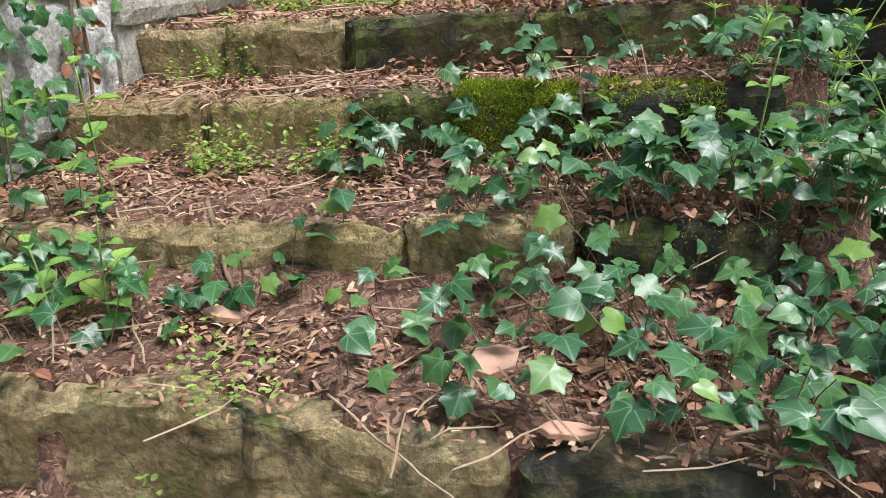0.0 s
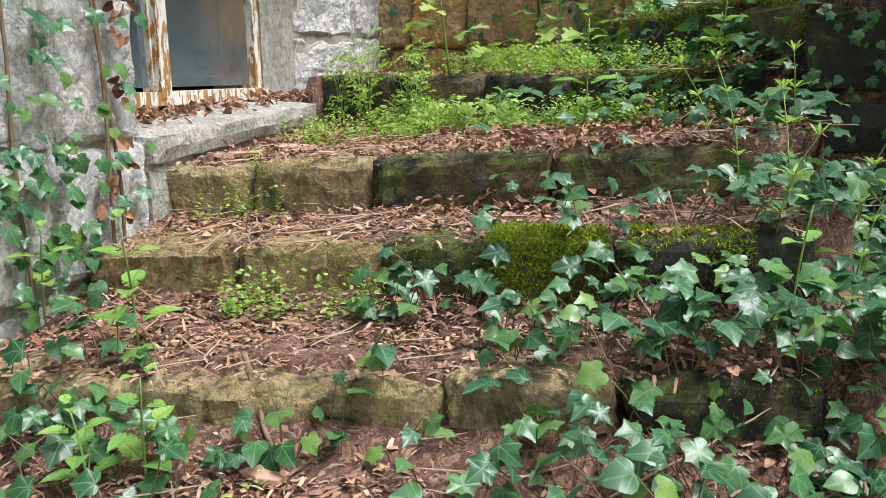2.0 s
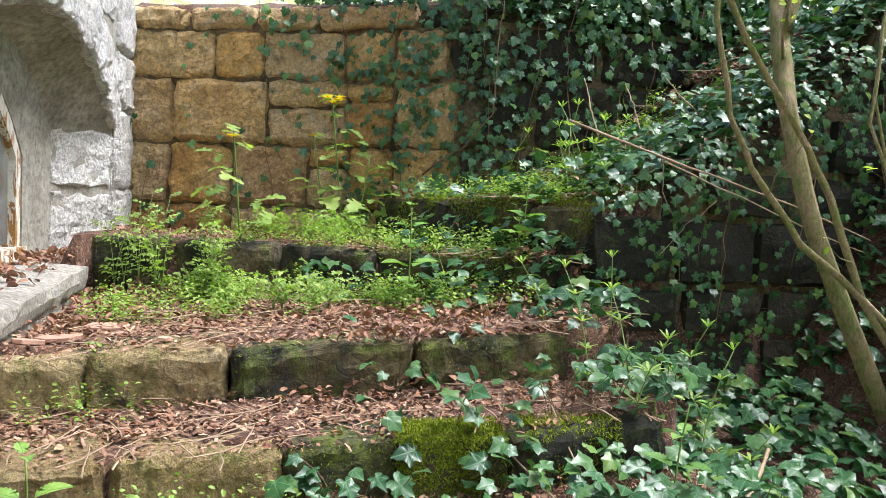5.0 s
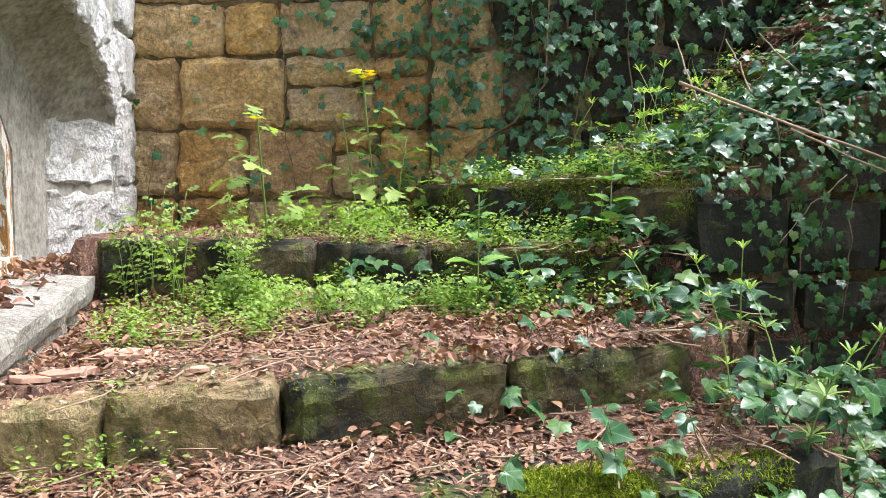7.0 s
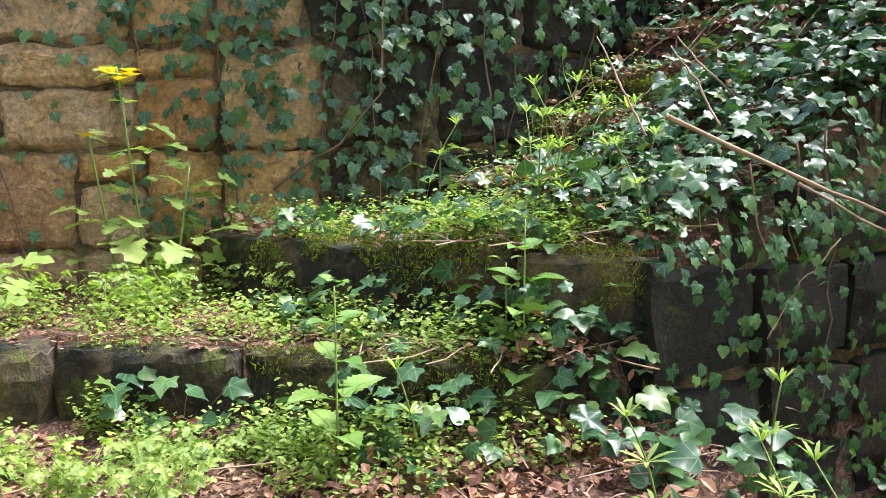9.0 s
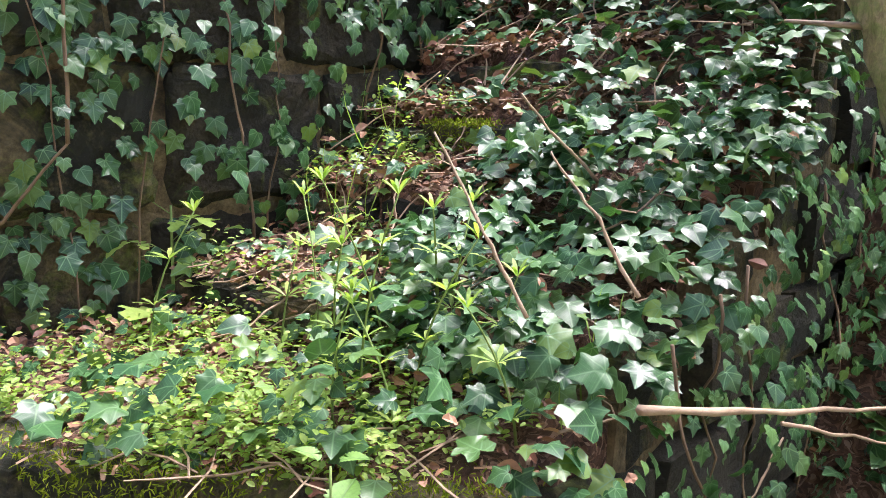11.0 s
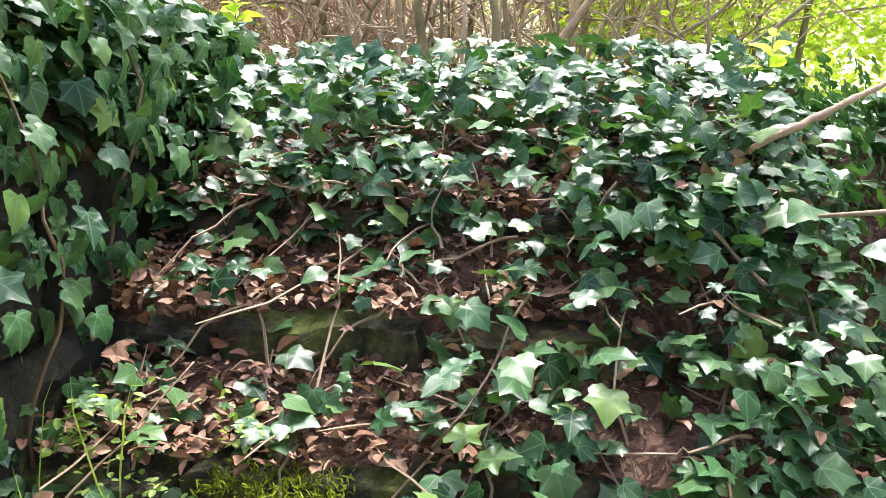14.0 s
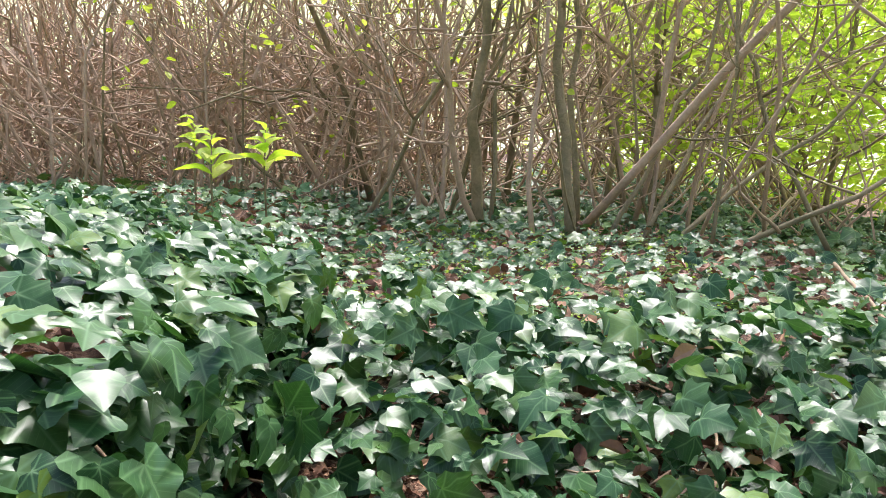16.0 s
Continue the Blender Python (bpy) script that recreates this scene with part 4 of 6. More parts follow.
    x, y = rng.normal(3.25, 0.28, 520), rng.normal(2.42, 0.17, 520)
    scatter_leaves(a, np.stack([x, y, ground_z(x, y) + rng.uniform(0.0, 0.05, 520)], 1), rand_dirs(520, 0.5), headings(520), rng.uniform(0.025, 0.055, 520), DEAD)
    # leaves on the window sill
    n = 330
    x, y = -0.64 + np.abs(rng.normal(0, 0.075, n)), rng.uniform(0.42, 2.2, n)
    z = 0.672 - (x + 0.66) * 0.08 + 0.03 * (np.minimum(y, 1.7) - 1.035) + rng.uniform(0, 0.03, n)
    scatter_leaves(a, np.stack([x, y, z], 1), rand_dirs(n, 0.5), headings(n), rng.uniform(0.02, 0.045, n), DEAD)
    tagged(a.make("wet_leaf_heap", M_DARKDEAD), "dark wet dead leaves heaped in the backs of the steps", "dead leaves", kind="stuff")
    # fine twigs
    a = Acc()
    r = random.Random(4)
    for k in range(330):
        x, y = r.uniform(-0.35, 1.5), r.uniform(-1.1, 1.3)
        if k % 3 == 0:
            x, y = r.uniform(1.2, 3.0), r.uniform(0.9, 1.95)
        L, t = r.uniform(0.05, 0.22), r.uniform(0, math.pi)
        p = [(x + math.cos(t) * L * q, y + math.sin(t) * L * q) for q in (-0.5, -0.15, 0.2, 0.5)]
        zz = [float(surface_z(np.array(u), np.array(v))) for u, v in p]
        top = max(zz)
        tube([(u + r.uniform(-0.006, 0.006), v, min(zz[i] + 0.03, top + 0.03) if zz[i] > top - 0.08 else top + 0.015) for i, (u, v) in enumerate(p)], [0.0016, 0.002, 0.0018, 0.001], 4, a)
    for k in range(150):
        x, y = r.uniform(1.6, 3.2 if k % 4 else 4.6), r.uniform(0.85, 1.95)
        L, t = r.uniform(0.08, 0.3), r.uniform(0, math.pi)
        u, w = x + math.cos(t) * L, y + math.sin(t) * L * 0.6
        if not 0.82 < w < 1.9:
            continue
        z0, z1 = (float(surface_z(np.array(q), np.array(e))) for q, e in ((x, y), (u, w)))
        tube(wander((x, y, z0 + r.uniform(0.01, 0.05)), (u, w, z1 + r.uniform(0.02, 0.06)), 6, 0.014, k), [0.0028, 0.0026, 0.0024, 0.0022, 0.002, 0.0016, 0.0012], 4, a)
    tagged(a.make("fine_twigs", M_TWIG), "thin dry twigs scattered on the steps", "twigs", kind="stuff")


build_litter()


# ---- moss ----
def build_moss():
    a = Acc()
    spots = [(0.66, 0.93, 0.0, 0.12, 0.425, 3600, 0.12), (0.98, 1.25, 0.03, 0.12, 0.435, 1200, 0.1), (0.95, 1.6, 0.86, 1.95, 1.015, 3600, 0.0), (2.18, 2.27, 1.5, 1.7, 1.48, 500, 0.1)]
    for x0, x1, y0, y1, z, n, front in spots:
        x, y = rng.uniform(x0, x1, n), rng.uniform(y0, y1, n)
        if z == 1.015:
            keep = np.abs(x - lerp_line(STEPS[6][1], y, 1, 0) - 0.04) < 0.05
            x, y = x[keep], y[keep]
        zz = z + rng.uniform(-0.004, 0.012, len(x))
        p = np.stack([x, y, zz], 1)
        a.scatter(BLADE, p, frames(rand_dirs(len(x), 1.2, (0, -0.2, 0.8)), rand_dirs(len(x), 0.7)), np.full(len(x), 0.014))
        if front:
            m = n
            x = rng.uniform(x0, x1, m)
            h = rng.uniform(0, 1, m) ** 1.4
            if z < 0.5:
                yf = lerp_line(STEPS[3][1], x, 0, 1) - 0.004
                p = np.stack([x, yf, z - h * 0.16], 1)
                nn = (0, -1, 0.4)
            else:
                y = rng.uniform(y0, y1, m)
                p = np.stack([lerp_line(STEPS[9][1], y, 1, 0) - 0.004, y, z - h * 0.12], 1)
                nn = (-1, 0, 0.4)
            a.scatter(BLADE, p, frames(rand_dirs(m, 0.7, nn), rand_dirs(m, 0.7, nn)), np.full(m, 0.013))
    # riser of the first step after the turn, and the edge below it
    n = 5200
    y = rng.uniform(0.86, 1.95, n)
    h = rng.uniform(0, 1, n) ** 1.8
    keep = clumpy(y, h * 0.25, 6.0, 44) > 0.32 + 0.4 * h
    y, h = y[keep], h[keep]
    n = len(y)
    a.scatter(BLADE, np.stack([lerp_line(STEPS[6][1], y, 1, 0) - 0.006 + rng.uniform(0, 0.05, n) * (h < 0.08), y, 1.014 - h * 0.2], 1), frames(rand_dirs(n, 0.7, (-0.8, -0.5, 0.5)), rand_dirs(n, 0.8)), np.full(n, 0.013))
    x = rng.uniform(0.45, 1.2, 2400)
    h = rng.uniform(0, 1, 2400) ** 2
    keep = clumpy(x, h * 0.2, 5.0, 45) > 0.35 + 0.4 * h
    x, h = x[keep], h[keep]
    n = len(x)
    a.scatter(BLADE, np.stack([x, lerp_line(STEPS[5][1], x, 0, 1) - 0.006 + rng.uniform(0, 0.05, n) * (h < 0.08), 0.797 - h * 0.18], 1), frames(rand_dirs(n, 0.7, (-0.3, -0.8, 0.5)), rand_dirs(n, 0.8)), np.full(n, 0.012))
    # thin moss along the step edges
    n = 5200
    k = rng.integers(2, 6, n)
    x = rng.uniform(-0.4, 1.4, n)
    y = np.zeros(n)
    z = np.zeros(n)
    for j in range(2, 6):
        m = k == j
        y[m] = lerp_line(STEPS[j][1], x[m], 0, 1)
        z[m] = STEPS[j][0] + slope(j, x[m])
    keep = (clumpy(x, y + z, 4.0, 31) > 0.6)
    x, y, z = x[keep], y[keep], z[keep]
    h = rng.uniform(0, 1, len(x)) ** 2
    a.scatter(BLADE, np.stack([x, y - 0.004 + rng.uniform(0, 0.03, len(x)) * (h < 0.05), z - h * 0.13], 1), frames(rand_dirs(len(x), 0.7, (0, -1, 0.5)), rand_dirs(len(x), 0.8)), np.full(len(x), 0.009))
    tagged(a.make("moss_cushion", M_MOSS), "bright green moss cushions on the step stones", "moss", kind="stuff")


build_moss()


# ---- ivy ----
def ivy_stuff(name, label, pos, nrm, head, size):
    a = Acc()
    scatter_leaves(a, pos, nrm, head, size, IVY)
    return tagged(a.make(name, M_IVY, smooth=True), label, "ivy", kind="stuff")


def ivy_clump(label, spots, up, seed):
    """One ivy plant whose leaves can be counted: each blade is a part, on thin stems."""
    r = random.Random(seed)
    cx, cy = np.mean([s[0] for s in spots]), np.mean([s[1] for s in spots])
    z0 = float(ground_z(np.array(cx), np.array(cy)))
    plant = thing("ivy_plant", (cx, cy, z0), label, "ivy", "ivy on the lower steps")
    stems = Acc()
    shapes = []
    for tpl in IVY:
        me = bpy.data.meshes.new("ivy_blade")
        me.from_pydata([tuple(v) for v in tpl[0]], [], tpl[1])
        lay = me.uv_layers.new(name="UVMap")
        for lp in me.loops:
            lay.data[lp.index].uv = tpl[2][lp.vertex_index]
        me.polygons.foreach_set("use_smooth", [True] * len(me.polygons))
        me.materials.append(M_IVY)
        shapes.append(me)
    for x, y, h, s in spots:
        g = float(surface_z(np.array(x), np.array(y)))
        p = Vector((x - cx, y - cy, g + h - z0))
        nrm = Vector((r.gauss(up[0], 0.5), r.gauss(up[1], 0.5), 1)).normalized()
        t = r.uniform(0, 2 * math.pi)
        hd = Vector((math.cos(t) * 0.8 - 0.2, math.sin(t) * 0.8 - 0.65, -0.25))
        rot = frames(np.array([nrm]), np.array([hd]))[0]
        ob = new("leaf", r.choice(shapes))
        ob.parent = plant
        ob.matrix_basis = Matrix.Translation(p) @ Matrix([list(q) for q in rot]).to_4x4() @ Matrix.Diagonal((s * r.uniform(0.72, 1.0), s * 0.9, s, 1))
        foot = Vector((p.x - hd.x * h * 0.6 + r.uniform(-0.03, 0.03), p.y - hd.y * h * 0.3 + r.uniform(0.0, 0.03), g - z0))
        tube([foot, foot.lerp(p, 0.6) + Vector((0, 0.006, 0.012)), p], [0.0016, 0.0013, 0.001], 4, stems)
    tagged(stems.make("petiole", M_STEM, plant), kind="stuff")
    return plant


def build_lower_ivy():
    r = random.Random(17)

    def spots(n, fn):
        out = []
        while len(out) < n:
            q = fn()
            if q:
                out.append(q)
        return out

    def right():
        x, y = r.uniform(0.45, 1.55), r.uniform(-1.0, 0.2)
        edge = 0.72 + 0.11 * math.sin(y * 5.0) - (0.1 if -0.75 < y < -0.5 else 0)
        d = min(1, max(0, (x - edge) / 0.3))
        if r.random() > 0.07 + 0.8 * d:
            return None
        return x, y, r.uniform(0.02, 0.12) + 0.04 * d, r.uniform(0.034, 0.07)
    def right2():
        q = right()
        return q if q and q[1] < -0.2 else None
    def right3():
        q = right()
        return q if q and q[1] >= -0.35 else None
    ivy_clump("glossy dark green ivy with pale veins over the lowest steps", spots(290, right2), (0.05, -0.35), 1)
    ivy_clump("glossy dark green ivy climbing beside the mossy step", spots(165, right3), (0.05, -0.35), 2)

    def left():
        x, y = r.uniform(-0.42, 0.28), r.gauss(-0.57, 0.1)
        if x > 0.12 and r.random() < 0.5:
            return None
        return x, y, r.uniform(0.02, 0.14), r.uniform(0.045, 0.07)
    ivy_clump("small patch of ivy below the second step by the house", spots(64, left), (0.05, -0.5), 3)

    def mid():
        x = r.uniform(0.2, 0.62)
        return x, -0.52 + 0.25 * (x - 0.2) + r.uniform(-0.06, 0.05), r.uniform(0.02, 0.12), r.uniform(0.035, 0.075)
    ivy_clump("ivy leaves hanging before a worn sandstone step", spots(24, mid), (0.0, -0.7), 4)

    def row():
        x = r.uniform(0.36, 1.0)
        return x, -0.06 + 0.08 * x + r.uniform(-0.1, 0.03), r.uniform(0.02, 0.14), r.uniform(0.04, 0.07)
    ivy_clump("ivy leaves rising in front of the mossy stone step", spots(30, row), (0.0, -0.5), 5)

    def tread():
        x = r.uniform(0.5, 1.35)
        return x, float(lerp_line(STEPS[5][1], x, 0, 1)) - r.uniform(0.02, 0.25), r.uniform(0.03, 0.14), r.uniform(0.045, 0.08)
    ivy_clump("broad bluish green ivy leaves before the upper mossy step", spots(44, tread), (-0.1, -0.4), 6)

    def front3():
        x = r.uniform(0.55, 1.35)
        return x, float(lerp_line(STEPS[4][1], x, 0, 1)) - r.uniform(-0.06, 0.1), r.uniform(0.0, 0.12), r.uniform(0.035, 0.06)
    ivy_clump("scattered ivy leaves hanging over a black mossy step edge", spots(34, front3), (0.0, -0.7), 7)
    # the bank to the east
    x, y = pick(11500, 1.25, 4.4, -2.8, 0.78, lambda x, y: np.where(x > 1.5, 0.75, 0.4) * np.clip(1.0 - np.maximum(0, -1.5 - y + 0.8 * bumps(x, y, 1.2, 29)), 0.05, 1))
    n = len(x)
    p = np.stack([x, y, surface_z(x, y) + rng.uniform(0.01, 0.12, n)], 1)
    ivy_stuff("ivy_bank", "dense glossy ivy covering the garden bank", p, rand_dirs(n, 0.35, (0, -0.35, 1)), headings(n, (-0.2, -0.5, -0.2)), rng.uniform(0.035, 0.07, n))


build_lower_ivy()


def build_upper_ivy():
    # on the stair
    def dens(x, y):
        d = np.where(y < 1.5 - 0.12 * (x - 1.6), 0.6, 0.17)
        d = np.where((x < 1.62), np.where(y < 1.2, 0.34, 0.06), d)
        d = np.where((x < 1.3), 0.14, d)
        d = np.where(x > 2.6, 0.75, d)
        return d * (0.35 + 0.65 * clumpy(x, y, 5, 12))
    x, y = pick(17500, 0.9, 3.4, FLANK_Y - 0.05, 2.0, dens)
    n = len(x)
    lift = rng.uniform(0.0, 1, n) ** 1.3 * np.where((y < 1.4) | (x > 2.7), 0.16, 0.07)
    riser = (x > 1.7) & (rng.uniform(0, 1, n) < 0.3)
    lift = np.where(riser, rng.uniform(-0.12, 0.02, n), lift)
    x = np.where(riser, x - 0.04, x)
    base = surface_z(x, np.maximum(y, FLANK_Y + 0.01)) + lift + 0.012
    # towards the bank the ivy hides the steps under one slope
    noses = np.array([(line[-1][0], h) for h, line in STEPS[6:]])
    mound = np.interp(x, noses[:, 0], noses[:, 1]) + 0.06 * bumps(x, y, 4.0, 71) + rng.uniform(-0.05, 0.09, n)
    w = np.clip((1.62 - 0.1 * (x - 1.6) - y) / 0.3, 0, 1) * (x > 1.5)
    p = np.stack([x, y, np.maximum(base, base * (1 - w) + mound * w)], 1)
    ivy_stuff("ivy_stair", "dense glossy ivy flowing down over the upper stone steps", p, rand_dirs(n, 0.46, (-0.35, -0.15, 1)), headings(n, (-0.75, -0.2, -0.3)), rng.uniform(0.02, 0.06, n))
    a = Acc()
    k = rng.choice(n, 1100, replace=False)
    scatter_leaves(a, p[k] + rng.normal(0, 0.02, (1100, 3)) - (0, 0, 0.04), rand_dirs(1100, 0.9), headings(1100), rng.uniform(0.014, 0.034, 1100), DEAD)
    tagged(a.make("fallen_leaves", M_DARKDEAD), "curled reddish brown dead leaves caught among the ivy", "dead leaves", kind="stuff")
    # on the plateau
    x, y = pick(23000, 3.0, 6.6, -2.6, 4.8, lambda x, y: np.where(((y > FLANK_Y) | (x > 4.0 + 0.5 * bumps(x, y, 1.3, 6))), 0.78, 0.25) * (0.5 + 0.5 * clumpy(x, y, 3, 5)) * np.clip(1.2 - np.maximum(-1.2 - y + bumps(x, y, 1.1, 7), 0), 0.15, 1))
    n = len(x)
    p = np.stack([x, y, ground_z(x, y) + rng.uniform(0.005, 0.1, n)], 1)
    ivy_stuff("ivy_plateau", "wide carpet of glossy ivy on the level ground above", p, rand_dirs(n, 0.34, (-0.25, 0, 1)), headings(n, (-0.6, -0.1, -0.2)), rng.uniform(0.024, 0.056, n))
    x, y = pick(24000, 5.2, 16, -10, 10, lambda x, y: np.clip(1.4 - 0.09 * np.hypot(x - 6.5, (y - 1.5) * 0.8) + 0.8 * bumps(x, y, 0.8, 15), 0.05, 1) * np.where((x > 6.3 + 0.4 * np.sin(y * 2)) | (y < -1.6), 1, 0.25))
    n = len(x)
    p = np.stack([x, y, ground_z(x, y) + rng.uniform(0.02, 0.15, n)], 1)
    ivy_stuff("ivy_far", "ivy carpet running under the thicket", p, rand_dirs(n, 0.35, (-0.25, 0, 1)), headings(n, (-0.6, 0, -0.2)), rng.uniform(0.05, 0.09, n))
    # behind and over the crown of the retaining wall
    x, y = pick(11500, 0.5, 4.0, 1.9, 4.8, lambda x, y: (y > wall_y(x) - 0.06) * np.clip(1.0 - np.maximum(0, y - 3.4 + 0.9 * bumps(x, y, 1.2, 19)), 0.1, 0.95) * (1 - 0.75 * np.exp(-((x - 3.25) / 0.32) ** 2 - ((y - 2.42) / 0.22) ** 2)))
    n = len(x)
    over = np.clip(1 - np.abs(y - wall_y(x)) / 0.25, 0, 1)
    p = np.stack([x, y, ground_z(x, y + 0.25) + rng.uniform(0.0, 0.11, n) + 0.03 * over], 1)
    m = 1600
    xo, u = rng.uniform(1.45, 3.3, m), rng.uniform(0, 1, m)
    reach = 0.05 + 0.07 * bumps(xo, u, 3.0, 61)
    po = np.stack([xo, wall_y(xo) + 0.03 - u * reach, 2.15 - 0.17 * u ** 2 + rng.uniform(-0.07, 0.03, m)], 1)
    p = np.concatenate([p, po])
    n = len(p)
    ivy_stuff("ivy_crown", "thick ivy along the top of the retaining wall", p, rand_dirs(n, 0.4, (-0.1, -0.5, 1)), headings(n, (-0.3, -0.8, -0.4)), rng.uniform(0.028, 0.062, n))


build_upper_ivy()


def on_wall(n, s0, s1, z0, z1, dens):
    L = line_length(WALL)
    pts = np.array(WALL)
    seg = np.r_[0, np.cumsum(np.hypot(*np.diff(pts, axis=0).T))]
    s, z = rng.uniform(s0, s1, n), rng.uniform(z0, z1, n)
    x, y = np.interp(s, seg, pts[:, 0]), np.interp(s, seg, pts[:, 1])
    e = 0.05
    tx, ty = np.interp(s + e, seg, pts[:, 0]) - np.interp(s - e, seg, pts[:, 0]), np.interp(s + e, seg, pts[:, 1]) - np.interp(s - e, seg, pts[:, 1])
    l = np.hypot(tx, ty) + 1e-9
    nx, ny = ty / l, -tx / l
    keep = rng.uniform(0, 1, n) < dens(x, z)
    return x[keep], y[keep], z[keep], nx[keep], ny[keep]


def build_wall_ivy():
    def dens(x, z):
        d = np.clip((x - 0.55) / 0.5, 0.0, 1.0)
        d = np.where(x < 0.75, 0.05 + d * 0.6 + 0.5 * np.clip((z - 1.55) / 0.4, 0, 1) * (x > 0.3), d)
        bare = np.exp(-((x - 1.62) / 0.1) ** 2 - ((z - 1.33) / 0.13) ** 2)
        return d * (0.3 + 0.7 * clumpy(x, z, 5, 2)) * (1 - bare) * np.where(x > 1.7, np.where(z < 1.75, 0.3, 0.55), 0.45) * np.where(z > 1.9, 1.3, 1.0)
    x, y, z, nx, ny = on_wall(14500, 0, 4.6, 0.62, 2.14, dens)
    ok = z > surface_z(x, y - 0.08) + 0.03
    x, y, z, nx, ny = x[ok], y[ok], z[ok], nx[ok], ny[ok]
    n = len(x)
    off = 0.012 + rng.uniform(0, 1, n) ** 1.6 * np.where(x > 1.6, 0.12, 0.07)
    p = np.stack([x + nx * off, y + ny * off, z], 1)
    nn = np.stack([nx, ny, np.where(x < 1.7, 0.3, 0.02)], 1) + rng.normal(0, 0.28, (n, 3))
    hd = np.stack([rng.normal(0, 0.45, n), np.full(n, -0.2), np.full(n, -1.0)], 1)
    ivy_stuff("ivy_wall", "dark ivy hanging over the sandstone retaining wall", p, nn, hd, rng.uniform(0.026, 0.056, n))
    # flank
    n = 8200
    x, z = rng.uniform(1.46, 4.4, n), rng.uniform(0.2, 2.1, n)
    top = np.interp(x, [1.5, 1.74, 2.06, 2.3, 2.48, 2.64, 2.88, 3.1, 5], [0.98, 1.12, 1.3, 1.46, 1.64, 1.8, 1.95, 2.05, 2.05])
    keep = (z < top + 0.06) & (rng.uniform(0, 1, n) < 0.2 + 0.55 * clumpy(x, z, 4, 8) + 0.4 * (z > top - 0.16)) & ((z > 0.95) | (rng.uniform(0, 1, n) < 0.65))
    x, z, top = x[keep], z[keep], top[keep]
    n = len(x)
    off = 0.02 + rng.uniform(0, 1, n) ** 1.5 * (0.1 + 0.1 * np.clip((z - top + 0.4) / 0.4, 0, 1))
    p = np.stack([x, FLANK_Y - 0.03 - off, z], 1)
    nn = np.stack([np.full(n, -0.1), np.full(n, -1.0), np.full(n, -0.05) + 0.5 * (z > top - 0.08)], 1) + rng.normal(0, 0.26, (n, 3))
    hd = np.stack([rng.normal(0, 0.5, n), np.full(n, -0.2), np.full(n, -1.0)], 1)
    ivy_stuff("ivy_flank", "dark ivy hanging down the flank wall of the stair", p, nn, hd, rng.uniform(0.018, 0.038, n))
    # end of the steps, facing the garden
    # house face
    n = 1150
    y, z = rng.uniform(-1.2, 0.32, n), rng.uniform(0.2, 2.2, n)
    line = np.abs(y - (0.1 - 0.06 * np.sin(z * 5))) < 0.07
    keep = (rng.uniform(0, 1, n) < np.where(line, 0.6, 0.2 + 0.55 * (y < -0.02)))
    y, z = y[keep], z[keep]
    n = len(y)
    p = np.stack([HOUSE_X + 0.02 + rng.uniform(0, 0.05, n), y, z], 1)
    nn = np.stack([np.full(n, 1.0), np.full(n, -0.4), np.full(n, 0.5)], 1) + rng.normal(0, 0.3, (n, 3))
    hd = np.stack([np.full(n, 0.2), rng.normal(0, 0.6, n), np.full(n, -1.0)], 1)
    ivy_stuff("ivy_house", "small ivy leaves climbing the pale house wall", p, nn, hd, rng.uniform(0.026, 0.055, n))
    a = Acc()
    n = 60
    z = rng.uniform(0.3, 2.0, n)
    p = np.stack([HOUSE_X + 0.03 + rng.uniform(0, 0.03, n), 0.16 - 0.05 * np.sin(z * 5) + rng.normal(0, 0.025, n), z], 1)
    scatter_leaves(a, p, rand_dirs(n, 0.6, (1, -0.5, 0)), headings(n, (0, 0, -1)), rng.uniform(0.03, 0.05, n), DEAD)
    tagged(a.make("withered_ivy", M_DEAD), "withered red-brown ivy leaves on the house wall", "dead leaves", kind="stuff")
    # climbing stems
    def vine(p0, p1, r0, seed, amp=0.012, label="brown ivy stem climbing the wall"):
        pts = wander(p0, p1, 12, amp, seed)
        v, f = tube(pts, list(np.linspace(r0, r0 * 0.5, 13)), 5)
        tagged(mesh_ob("climbing_vine", v, f, M_STEM, smooth=True), label, "vine", "climbing ivy vines")
    r = random.Random(8)
    for k, x in enumerate((-0.33, 0.36, 0.75, 1.02, 1.28, 1.47, 1.56, 1.9, 1.95, 2.2, 2.45, 2.7)):
        y = float(wall_y(x)) - 0.03
        z0 = float(surface_z(np.array(x), np.array(y - 0.1))) - 0.02
        vine((x + r.uniform(-0.08, 0.08), y, z0), (x + r.uniform(-0.12, 0.1), y - 0.01, 2.12), r.uniform(0.002, 0.0042), k, 0.02)
    vine((1.11, 2.2, 1.14), (1.42, 2.01, 1.45), 0.006, 31, 0.008, "pale bent ivy stem against the wall")
    vine((1.42, 2.01, 1.45), (1.46, 1.99, 2.1), 0.005, 32, 0.008, "pale bent ivy stem against the wall")
    for k, (x, dz) in enumerate(((1.7, 0.5), (1.95, 0.7), (2.3, 0.6), (2.6, 0.9), (1.85, 0.4), (3.0, 0.9))):
        vine((x, FLANK_Y - 0.07, 1.2 + 0.3 * (x - 1.7)), (x + r.uniform(-0.1, 0.1), FLANK_Y - 0.08, 1.2 + 0.3 * (x - 1.7) - dz), 0.003, 50 + k, 0.016, "thin ivy runner hanging down the flank wall")
